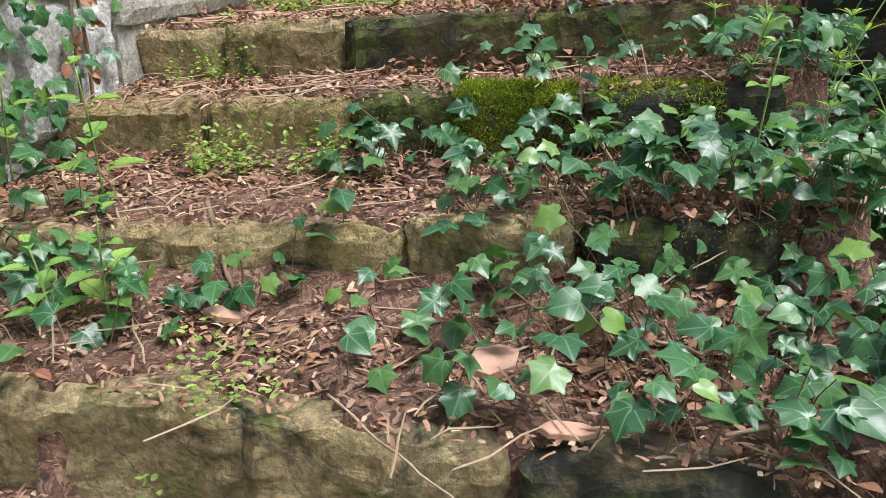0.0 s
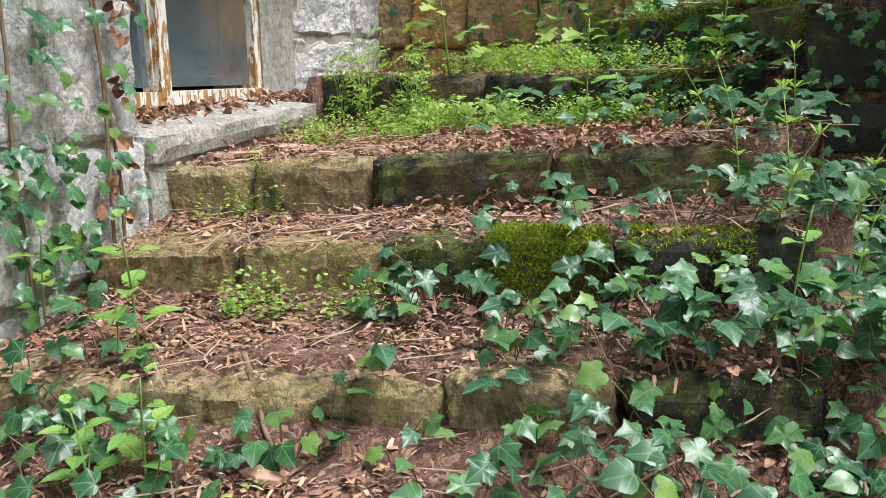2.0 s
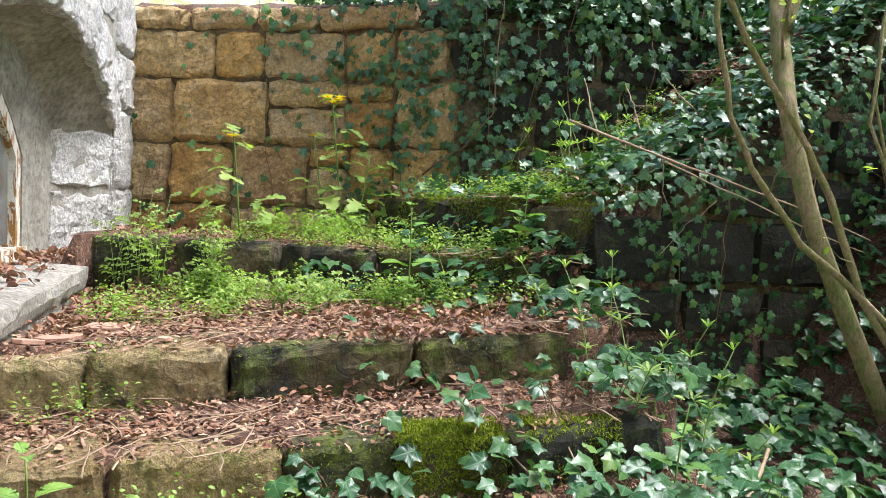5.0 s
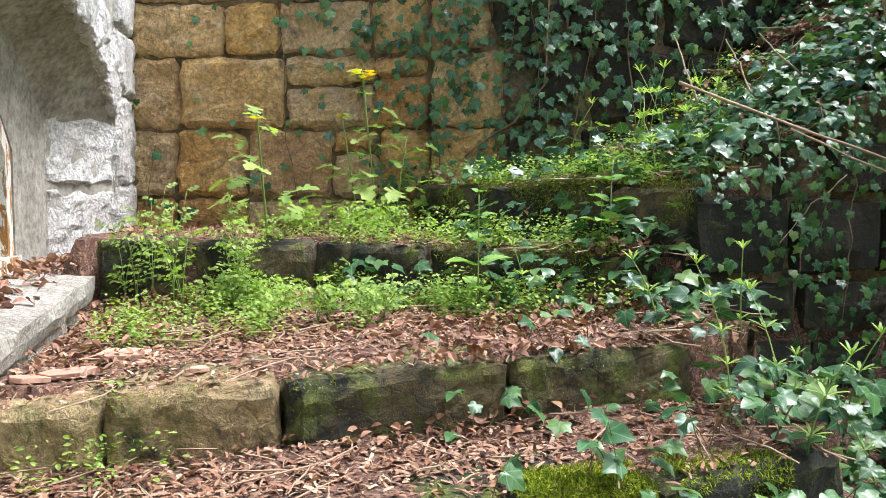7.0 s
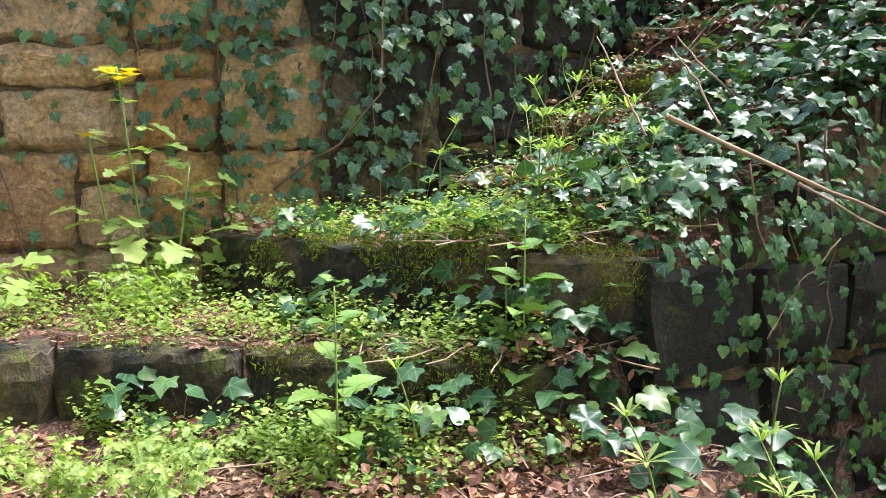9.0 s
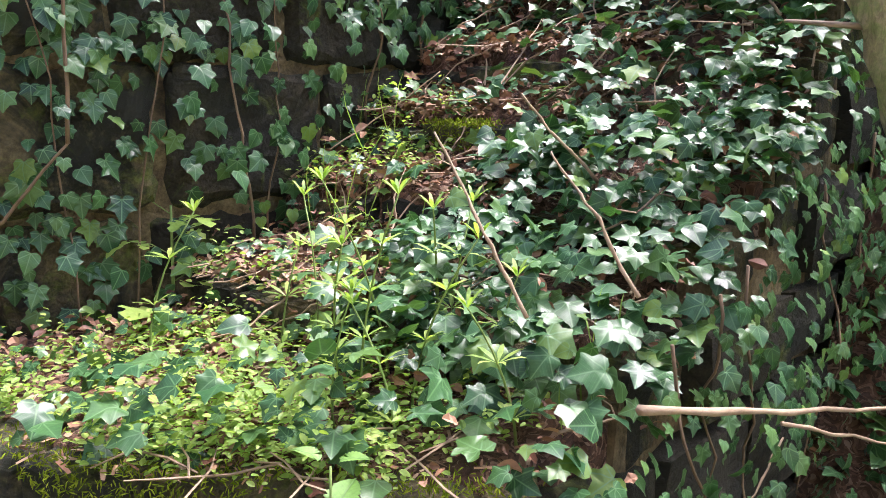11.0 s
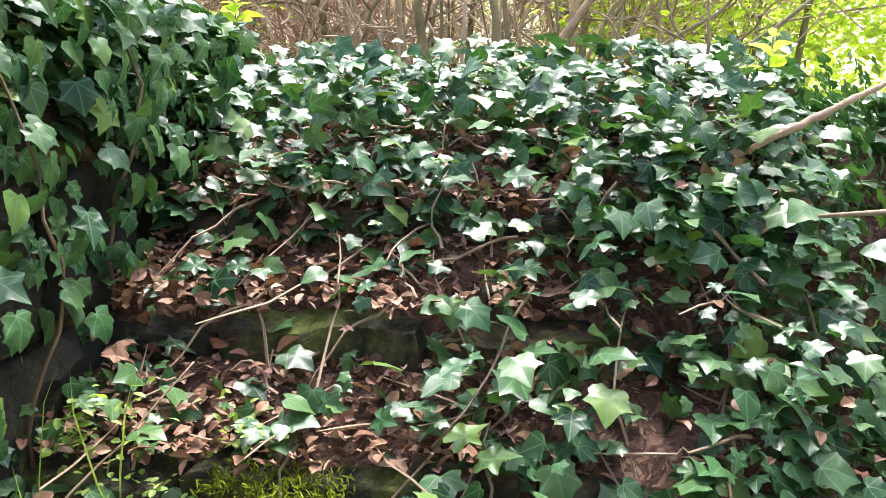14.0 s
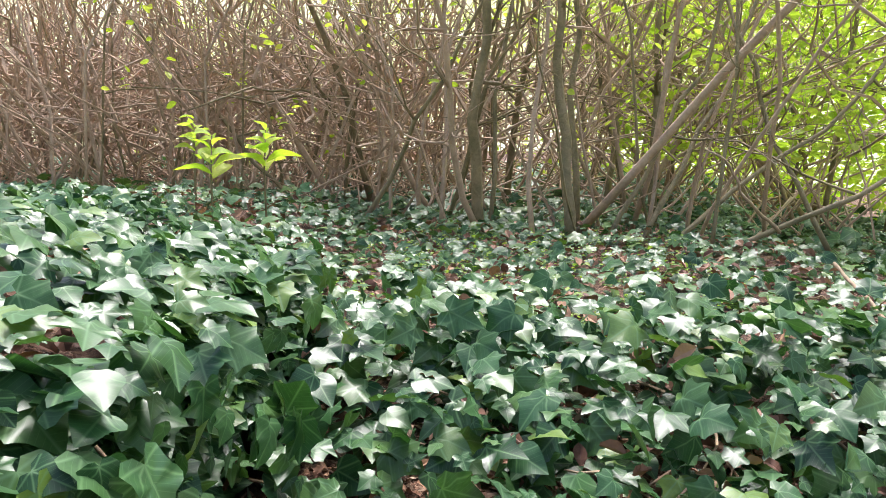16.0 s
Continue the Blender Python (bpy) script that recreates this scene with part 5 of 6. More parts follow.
    for k, y in enumerate((0.12, 0.18, -0.2, -0.5)):
        vine((HOUSE_X + 0.02, y, 0.15), (HOUSE_X + 0.02, y + r.uniform(-0.1, 0.06), 2.2), 0.006, 70 + k, 0.014, "rough brown ivy stem on the house wall")


build_wall_ivy()


# ---- herbs ----
def stalk(name, pts, r0, r1, parent, material=M_GREENSTEM):
    v, f = tube(pts, list(np.linspace(r0, r1, len(pts))), 5)
    return mesh_ob(name, v, f, material, parent, smooth=True)


def blade_ob(name, tpl, parent, m, material):
    key = (name, id(tpl[0]), material.name)
    if key not in BLADES:
        me = bpy.data.meshes.new(name)
        me.from_pydata([tuple(v) for v in tpl[0]], [], tpl[1])
        lay = me.uv_layers.new(name="UVMap")
        for lp in me.loops:
            lay.data[lp.index].uv = tpl[2][lp.vertex_index]
        me.polygons.foreach_set("use_smooth", [True] * len(me.polygons))
        me.materials.append(material)
        BLADES[key] = me
    ob = new(name, BLADES[key])
    ob.parent = parent
    ob.matrix_basis = m
    return ob


BLADES = {}


def placed(p, nrm, head, s):
    rot = frames(np.array([tuple(nrm)], float), np.array([tuple(head)], float))[0]
    sc = (s, s, s) if isinstance(s, (int, float)) else s
    return Matrix.Translation(p) @ Matrix([list(q) for q in rot]).to_4x4() @ Matrix.Diagonal((*sc, 1))


def nettle(at, height, lean=(0, 0), size=0.075, seed=0):
    r = random.Random(seed)
    at = (at[0], at[1], float(ground_z(at[0], at[1])) - 0.005)
    o = thing("nettle", at, "young stinging nettle with toothed light green leaves", "nettle", "nettles on the steps")
    pts = [Vector((lean[0] * t * t, lean[1] * t * t, height * t)) for t in np.linspace(0, 1, 7)]
    stalk("stem", pts, 0.003, 0.0018, o)
    n = max(4, round(height / 0.07))
    a = r.uniform(0, 3)
    for i in range(n):
        t = 0.25 + 0.75 * i / (n - 1)
        p = Vector((lean[0] * t * t, lean[1] * t * t, height * t))
        s = size * (1.0 - 0.55 * max(0, t - 0.55) / 0.45) * r.uniform(0.85, 1.15)
        for k in (0, 1):
            th = a + math.pi * k + r.uniform(-0.25, 0.25)
            d = Vector((math.cos(th), math.sin(th), 0.25 - 0.45 * (1 - t) + (0.5 if t > 0.9 else 0)))
            blade_ob("leaf", NETTLE, o, placed(p + d * 0.012, Vector((-d.x * 0.3, -d.y * 0.3 - 0.12, 1)), d, s), M_NETTLE)
        a += math.pi / 2
    return o


nettle((-0.07, -0.3, 0.19), 0.3, (0.0, -0.03), 0.085, 1)
nettle((0.12, -0.6, 0.02), 0.22, (0.02, -0.02), 0.07, 2)
nettle((0.02, -0.63, 0.02), 0.16, (-0.02, 0.0), 0.065, 3)
nettle((-0.38, -0.2, 0.19), 0.26, (0.05, -0.04), 0.08, 4)
nettle((1.2, -0.9, 0.0), 0.2, (0.0, -0.03), 0.085, 5)
nettle((1.36, -0.93, 0.0), 0.14, (0.04, -0.03), 0.075, 6)
nettle((1.06, -0.98, 0.0), 0.12, (-0.03, -0.03), 0.08, 61)
nettle((1.29, -0.18, 0.2), 0.3, (0.02, -0.02), 0.075, 7)
nettle((1.27, 0.98, 0.56), 0.44, (0.02, 0.02), 0.105, 8)
nettle((0.85, 1.0, 0.56), 0.38, (0.0, 0.0), 0.1, 10)
nettle((1.28, 1.06, 0.82), 0.2, (0.0, 0.0), 0.07, 11)
nettle((1.38, 0.1, 0.22), 0.2, (0.0, 0.0), 0.06, 12)


def cleavers(height, seed):
    r = random.Random(seed)
    o = thing("cleavers", (0, 0, 0), "light green cleavers stalk with whorls of narrow leaves", "cleavers", "cleavers among the ivy")
    lean = Vector((r.uniform(-0.12, 0.12), r.uniform(-0.08, 0.08), 0))
    pts = [lean * t * t + Vector((0, 0, height * t)) for t in np.linspace(0, 1, 7)]
    stalk("stem", pts, 0.0026, 0.0014, o)
    n = max(3, round(height / 0.07))
    for i in range(n):
        t = 0.2 + 0.8 * i / (n - 1)
        c = lean * t * t + Vector((0, 0, height * t))
        m = 7
        s = 0.05 * r.uniform(0.8, 1.1) * (0.75 if i == n - 1 else 1)
        up = 0.9 if i == n - 1 else 0.35
        for k in range(m):
            th = k * 2 * math.pi / m + i
            d = Vector((math.cos(th), math.sin(th), up))
            blade_ob("leaf", BLADE, o, placed(c, Vector((-d.x * up, -d.y * up, 1)), d, s), M_FRESH)
            if i == n - 1 and k % 2 == 0:
                d = Vector((math.cos(th) * 0.5, math.sin(th) * 0.5, 1))
                blade_ob("leaf", BLADE, o, placed(c, Vector((-d.x, -d.y, 0.5)), d, s * 0.7), M_FRESH)
    return o


CLV = [cleavers(h, s) for h, s in ((0.37, 1), (0.3, 2), (0.22, 3))]
for k, (x, y, z, v, rz) in enumerate(((1.24, 0.24, 0.28, 0, 0), (1.35, 0.2, 0.27, 1, 60), (1.5, 0.18, 0.27, 1, 150), (1.62, 1.24, 0.97, 0, 30), (1.58, 1.5, 0.96, 2, 200), (1.4, 1.66, 0.96, 1, 300), (1.46, 1.2, 0.96, 2, 120), (1.55, 1.12, 0.96, 1, 240), (1.68, 1.05, 1.12, 2, 90), (1.72, 1.22, 1.12, 2, 45), (1.6, 0.95, 0.97, 2, 330), (1.55, 0.42, 0.26, 1, 20), (1.4, 0.45, 0.3, 2, 70), (1.7, 0.3, 0.25, 1, 110), (1.3, 0.05, 0.22, 2, 170), (1.44, -0.05, 0.15, 0, 200), (1.56, 0.02, 0.15, 1, 260), (1.2, 0.5, 0.5, 2, 15), (0.98, 0.9, 0.56, 2, 40), (1.5, 1.18, 1.0, 0, 130), (1.56, 1.3, 1.0, 1, 220), (1.48, 1.08, 1.0, 2, 300), (1.6, 1.42, 1.0, 1, 40), (1.66, 1.15, 1.1, 1, 350))):
    z = float(surface_z(x, y)) - 0.004
    m = pose(x, y, z, random.Random(k).uniform(-9, 9), random.Random(k + 50).uniform(-9, 9), rz)
    if k < 3:
        CLV[k].matrix_basis = pose(x, y, z, 0, 0, rz) if k else pose(x, y, z, 0, 4, 0)
    else:
        copy_thing(CLV[v], m)


def celandine(at, height, lean, seed, flowers):
    r = random.Random(seed)
    o = thing("celandine", at, "tall yellow-flowered celandine with lobed leaves on the step", "flower", "celandines by the wall")
    pts = [Vector((lean[0] * t, lean[1] * t, height * t)) for t in np.linspace(0, 1, 8)]
    stalk("stem", pts, 0.0055, 0.003, o)
    for i in range(9):
        t = 0.08 + 0.85 * i / 8
        p = Vector((lean[0] * t, lean[1] * t, height * t))
        th = r.uniform(0, 6.28)
        L = (0.1 if i > 3 else 0.15) * r.uniform(0.7, 1.2)
        d = Vector((math.cos(th), math.sin(th), 0.45)).normalized()
        stalk("petiole", [p, p + d * L * 0.5 + Vector((0, 0, 0.01)), p + d * L], 0.0015, 0.001, o)
        for k, (back, s) in enumerate(((0.0, 0.095), (0.35, 0.06), (0.35, 0.06))):
            side = Vector((-d.y, d.x, 0)) * (0 if k == 0 else (1 if k == 1 else -1))
            hd = d * (1 if k == 0 else 0.4) + side
            blade_ob("leaf", LOBED, o, placed(p + d * L * (1 - back), Vector((r.uniform(-0.4, 0.4), r.uniform(-0.5, 0.1), 0.9)), hd, s * r.uniform(0.8, 1.1) * (1.15 if i < 4 else 0.8)), M_FRESH)
    for i in range(flowers):
        th = r.uniform(0, 6.28)
        top = Vector((lean[0], lean[1], height)) * r.uniform(0.93, 1.0) + Vector((math.cos(th) * 0.035, math.sin(th) * 0.035, r.uniform(-0.01, 0.03))) * (1 if flowers > 1 else 0.2)
        a = Acc()
        tp = np.arange(4) * math.pi / 2 + th
        hd = np.stack([np.cos(tp), np.sin(tp), np.full(4, 0.35)], 1)
        nr = np.stack([-np.cos(tp) * 0.35, -np.sin(tp) * 0.35, np.ones(4)], 1)
        a.scatter(OVAL, np.zeros((4, 3)), frames(nr, hd), np.stack([np.full(4, 0.055), np.full(4, 0.034), np.full(4, 0.034)], 1))
        fl = a.make("flower", M_YELLOW, o)
        fl.location = top
        stalk("pedicel", [Vector((lean[0], lean[1], height)) * 0.9, top], 0.001, 0.0008, o)
    return o


celandine((0.22, 1.78, 0.79), 0.48, (-0.035, -0.12), 1, 1)
celandine((0.71, 2.2, 0.79), 0.73, (-0.075, 0.0), 2, 8)
celandine((0.63, 2.22, 0.79), 0.53, (-0.08, 0.02), 3, 1)
celandine((0.77, 2.18, 0.79), 0.43, (0.06, -0.02), 4, 0)
celandine((1.62, 1.98, 1.0), 0.3, (0.02, 0.02), 5, 0)


def herb(seed, height):
    """A feathery herb: thin stalks with small lobed leaflets."""
    r = random.Random(seed)
    o = thing("herb", (0, 0, 0), "feathery light green herb growing at the wall foot", "herb", "herbs on the upper step")
    for k in range(3):
        th = r.uniform(0, 6.28)
        lean = Vector((math.cos(th), math.sin(th), 0)) * r.uniform(0.02, 0.09)
        h = height * r.uniform(0.7, 1.0)
        stalk("stem", [lean * t * t + Vector((0, 0, h * t)) for t in np.linspace(0, 1, 5)], 0.002, 0.001, o)
        a = Acc()
        m = 9
        t = rng.uniform(0.25, 1.0, m)
        c = np.outer(t * t, np.array(lean)) + np.outer(t, (0, 0, h))
        an = rng.uniform(0, 6.28, m)
        hd = np.stack([np.cos(an), np.sin(an), np.full(m, 0.35)], 1)
        for q, (off, turn, s) in enumerate(((0.05, 0, 0.02), (0.037, 0.9, 0.016), (0.037, -0.9, 0.016), (0.02, 1.2, 0.012), (0.02, -1.2, 0.012))):
            an2 = an + turn
            h2 = np.stack([np.cos(an2), np.sin(an2), np.full(m, 0.2)], 1)
            a.scatter(LOBED, c + hd * off, frames(rand_dirs(m, 0.3, (0, -0.5, 0.9)), h2), np.full(m, s) * rng.uniform(0.8, 1.15, m))
        tagged(a.make("foliage", M_FRESH, o), kind="stuff")
    return o


def build_herbs():
    r = random.Random(6)
    kinds = [herb(s, h) for s, h in ((1, 0.46), (2, 0.34), (3, 0.17))]
    spots = []
    for k in range(11):
        x = r.uniform(-0.36, 0.24)
        y = r.uniform(1.4, 1.85) - 0.3 * (x + 0.2)
        spots.append((x, y, 0 if x < 0.0 and r.random() < 0.7 else 1))
    for k in range(9):
        spots.append((r.uniform(0.15, 1.0), r.uniform(1.75, 2.1), 2))
    for k in range(5):
        spots.append((r.uniform(0.2, 0.75), r.uniform(1.0, 1.2), 2))
    for i, (x, y, v) in enumerate(spots):
        y = min(y, float(wall_y(x)) - 0.1)
        m = pose(x, y, float(ground_z(np.array(x), np.array(y))), 0, 0, r.uniform(0, 360))
        if i < 3:
            v = i
            kinds[v].matrix_basis = m
        else:
            copy_thing(kinds[v], m)
    # low small-leaved carpet
    a = Acc()
    areas = [(0.0, 1.0, 0, 9, 420), (-0.3, 0.85, 0.95, 1.5, 520), (0.2, 1.2, 1.35, 2.2, 430), (0.02, 0.42, -0.12, -0.02, 34), (-0.3, 0.0, 0.32, 0.45, 14), (1.25, 1.7, 0.95, 1.75, 110), (0.3, 0.6, -0.85, -0.55, 9), (1.9, 2.25, 1.6, 1.95, 60), (3.4, 5.0, 1.2, 2.4, 160), (0.95, 1.42, 0.98, 1.45, 190), (1.15, 1.72, 1.0, 1.9, 150), (0.8, 1.3, 0.75, 1.0, 70)]
    for x0, x1, y0, y1, n in areas:
        x, y = rng.uniform(x0, x1, n), rng.uniform(y0, y1, n)
        if y1 == 9:
            y = lerp_line(STEPS[5][1], x, 0, 1) - rng.uniform(0.02, 0.26, n)
        if n > 300:
            keep = clumpy(x, y, 4, 77) > 0.35
            x, y = x[keep], y[keep]
        keep = y < wall_y(x) - 0.04
        x, y = x[keep], y[keep]
        n = len(x)
        z = surface_z(x, y)
        hgt = rng.uniform(0.03, 0.12, n)
        for j in range(16):
            t = (j + 1) / 16
            q = np.stack([x, y, z], 1) + np.stack([rng.normal(0, 0.018, n), rng.normal(0, 0.018, n), hgt * t], 1)
            an = rng.uniform(0, 6.28, n)
            a.scatter(OVAL, q, frames(rand_dirs(n, 0.35), np.stack([np.cos(an), np.sin(an), np.full(n, 0.2)], 1)), rng.uniform(0.009, 0.02, n))
    tagged(a.make("chickweed", M_FRESH), "carpet of tiny bright green chickweed leaves on the steps", "chickweed", kind="stuff")
    # grass
    a = Acc()
    for cx, cy, n, h in ((1.95, 1.72, 9, 0.26), (2.0, 1.6, 6, 0.14), (2.15, 1.8, 5, 0.28), (1.7, 0.9, 10, 0.1)):
        x, y = rng.normal(cx, 0.04, n), rng.normal(cy, 0.04, n)
        hd = np.stack([rng.normal(0, 0.22, n), rng.normal(0, 0.22, n), np.ones(n)], 1)
        L = h * rng.uniform(0.6, 1.1, n)
        a.scatter(BLADE, np.stack([x, y, surface_z(x, y)], 1), frames(rand_dirs(n, 0.4, (-1, 0, 0.2)), hd), np.stack([np.full(n, 0.018), L, L], 1))
    tagged(a.make("grass", M_FRESH), "thin fresh grass blades by the wall", "grass", kind="stuff")


build_herbs()


# ---- sticks and fragments ----
def stick(p0, p1, r0, seed, label="dry bare stick lying over the ivy", amp=0.01, material=M_TWIG, sides=6):
    pts = wander(p0, p1, 9, amp, seed)
    r0 *= 0.62
    pts = wander(p0, p1, 16, amp * 0.35, seed)
    v, f = tube(pts, [r0 * (1 - 0.45 * i / 16) * (1 + 0.18 * math.sin(i * 2.3 + seed)) for i in range(17)], sides)
    return tagged(mesh_ob("dry_stick", v, f, material, smooth=True), label, "stick", "dry sticks")


stick((1.12, -0.3, 0.2), (0.87, 0.14, 0.47), 0.006, 1, "slanting dry stick against the mossy step")
stick((1.14, -0.25, 0.2), (1.07, 0.15, 0.52), 0.005, 2, "thin upright dry stick by the mossy step")
stick((0.21, -0.36, 0.24), (0.37, -0.55, 0.04), 0.011, 3, "shaggy brown ivy root hanging over the step", 0.012, M_STEM)
stick((1.36, -0.25, 0.17), (1.75, 0.12, 0.33), 0.016, 4, "thick pale broken branch on the bank", 0.008)
stick((1.3, -0.55, 0.06), (1.1, -0.6, 0.12), 0.008, 5, "crooked dry root among the ivy", 0.02)
stick((0.95, -0.55, 0.1), (1.28, -0.3, 0.2), 0.004, 6)
stick((0.6, -0.75, 0.05), (0.95, -0.98, 0.0), 0.004, 7)
stick((0.45, -0.6, 0.04), (0.86, -0.72, 0.05), 0.004, 8)
stick((1.2, -0.75, 0.05), (1.6, -0.6, 0.12), 0.006, 9)
stick((0.86, 0.5, 0.38), (0.95, 0.62, 0.56), 0.004, 10)
stick((0.95, 0.75, 0.57), (1.3, 0.45, 0.4), 0.007, 11)
stick((1.05, 0.7, 0.56), (1.36, 0.62, 0.5), 0.006, 12)
stick((1.5, 0.86, 1.26), (1.5, 1.02, 1.49), 0.0052, 13, "pale dry stick standing up from the ivy")
stick((1.62, 0.77, 1.28), (1.62, 0.913, 1.462), 0.0052, 14, "pale dry stick standing up from the ivy")
stick((1.28, 0.58, 1.275), (2.45, 0.6, 0.92), 0.0075, 15, "long pale branch across the flank ivy", 0.012)
stick((1.62, 0.58, 1.16), (2.4, 0.58, 0.88), 0.005, 16)
stick((1.87, 0.66, 1.04), (1.67, 0.68, 0.84), 0.003, 17, amp=0.016)
stick((2.78, 1.86, 1.75), (2.95, 1.8, 1.98), 0.008, 18, "pale stick leaning against the ivy wall")
stick((2.05, 1.1, 1.38), (1.93, 1.2, 1.55), 0.006, 19)
stick((2.5, 0.94, 1.72), (2.66, 1.12, 1.88), 0.006, 20)
stick((2.68, 0.97, 1.9), (2.86, 0.67, 2.03), 0.016, 21, "bent pale branch over the ivy", 0.01)
stick((3.26, 1.01, 2.05), (2.9, 0.95, 1.93), 0.006, 22)
stick((3.11, 0.96, 2.0), (3.11, 0.97, 2.24), 0.008, 23, "short broken upright stub in the ivy")
stick((4.2, 0.9, 2.06), (3.4, 1.0, 2.02), 0.009, 24)
stick((4.6, 0.95, 2.1), (4.55, 1.2, 2.36), 0.01, 25, "pale arching twig over the ivy", 0.03)
stick((1.95, 1.95, 1.35), (2.3, 1.75, 1.62), 0.004, 26)
stick((1.5, 1.55, 0.98), (1.42, 1.72, 1.06), 0.009, 27, "short tan piece of wood on the step")
stick((1.2, 1.5, 0.9), (1.36, 1.6, 0.99), 0.007, 28)


def fragment(at, size, rot, seed, material=M_TERRA, label="broken flat terracotta tile fragment on the step"):
    r = random.Random(seed)
    at = (at[0], at[1], float(surface_z(at[0], at[1])) + 0.004)
    n = 6
    pts = [(math.cos(2 * math.pi * i / n + r.uniform(-0.3, 0.3)) * size[0], math.sin(2 * math.pi * i / n + r.uniform(-0.3, 0.3)) * size[1]) for i in range(n)]
    bm = bmesh.new()
    f = bm.faces.new([bm.verts.new((x, y, 0)) for x, y in pts])
    g = bmesh.ops.extrude_face_region(bm, geom=[f])
    bmesh.ops.translate(bm, verts=[e for e in g["geom"] if isinstance(e, bmesh.types.BMVert)], vec=(0, 0, size[2]))
    bmesh.ops.recalc_face_normals(bm, faces=bm.faces)
    bmesh.ops.bevel(bm, geom=bm.edges[:], offset=0.0015, segments=1, affect="EDGES")
    me = bpy.data.meshes.new("tile_fragment")
    bm.to_mesh(me)
    bm.free()
    me.materials.append(material)
    ob = new("tile_fragment", me)
    ob.matrix_basis = pose(*at, *rot)
    return tagged(ob, label, "tile fragment", "tile fragments")


fragment((-0.16, 0.87, 0.555), (0.075, 0.05, 0.014), (4, 2, 20), 1)
fragment((-0.26, 0.69, 0.55), (0.07, 0.035, 0.014), (3, -4, 0), 2)
fragment((-0.34, 0.66, 0.555), (0.05, 0.04, 0.014), (-3, 8, 40), 3)
fragment((-0.1, 0.75, 0.55), (0.03, 0.02, 0.01), (3, 2, 70), 4)
fragment((0.33, -0.55, 0.02), (0.045, 0.025, 0.014), (6, 5, 10), 5)
fragment((0.84, -0.6, 0.03), (0.06, 0.045, 0.016), (8, 3, 40), 6)
fragment((0.98, -0.76, 0.02), (0.05, 0.02, 0.012), (4, 6, 15), 7)
fragment((0.05, 0.62, 0.545), (0.03, 0.022, 0.01), (2, 5, 50), 8)
fragment((1.3, 1.62, 0.97), (0.04, 0.03, 0.015), (2, 9, 30), 9)


# ---- shrubs and trees ----
def branchy(points, radii, acc, seed, depth=2, sub=4, length=0.5, spread=0.7, up=0.5, thin=0.55):
    r = random.Random(seed)
    tube(points, radii, 6 if depth == 2 else 4, acc)
    tips = [points[-1]]
    if depth == 0:
        return tips
    for k in range(sub):
        i = r.randint(max(1, len(points) // 4), len(points) - 1)
        p = Vector(points[i])
        d = Vector((r.gauss(0, spread), r.gauss(0, spread), r.gauss(up, 0.35))).normalized()
        L = length * r.uniform(0.5, 1.1)
        pts = wander(p, p + d * L, 6, L * 0.05, seed * 31 + k)
        r0 = (radii[i] if hasattr(radii, "__len__") else radii) * thin
        tips += branchy(pts, list(np.linspace(r0, r0 * 0.35, 7)), acc, seed * 17 + k + 1, depth - 1, sub, length * 0.55, spread, up * 0.8)
    return tips


def leaf_tufts(tips, n, size, material, name, parent, spread=0.06):
    a = Acc()
    t = np.array([tuple(p) for p in tips])
    if len(t) == 0:
        return
    idx = rng.integers(0, len(t), n)
    p = t[idx] + rng.normal(0, spread, (n, 3))
    a.scatter(OVAL, p, frames(rand_dirs(n, 0.7), headings(n, (0, 0, 0.1))), rng.uniform(0.6, 1.2, n) * size)
    return a.make(name, material, parent)


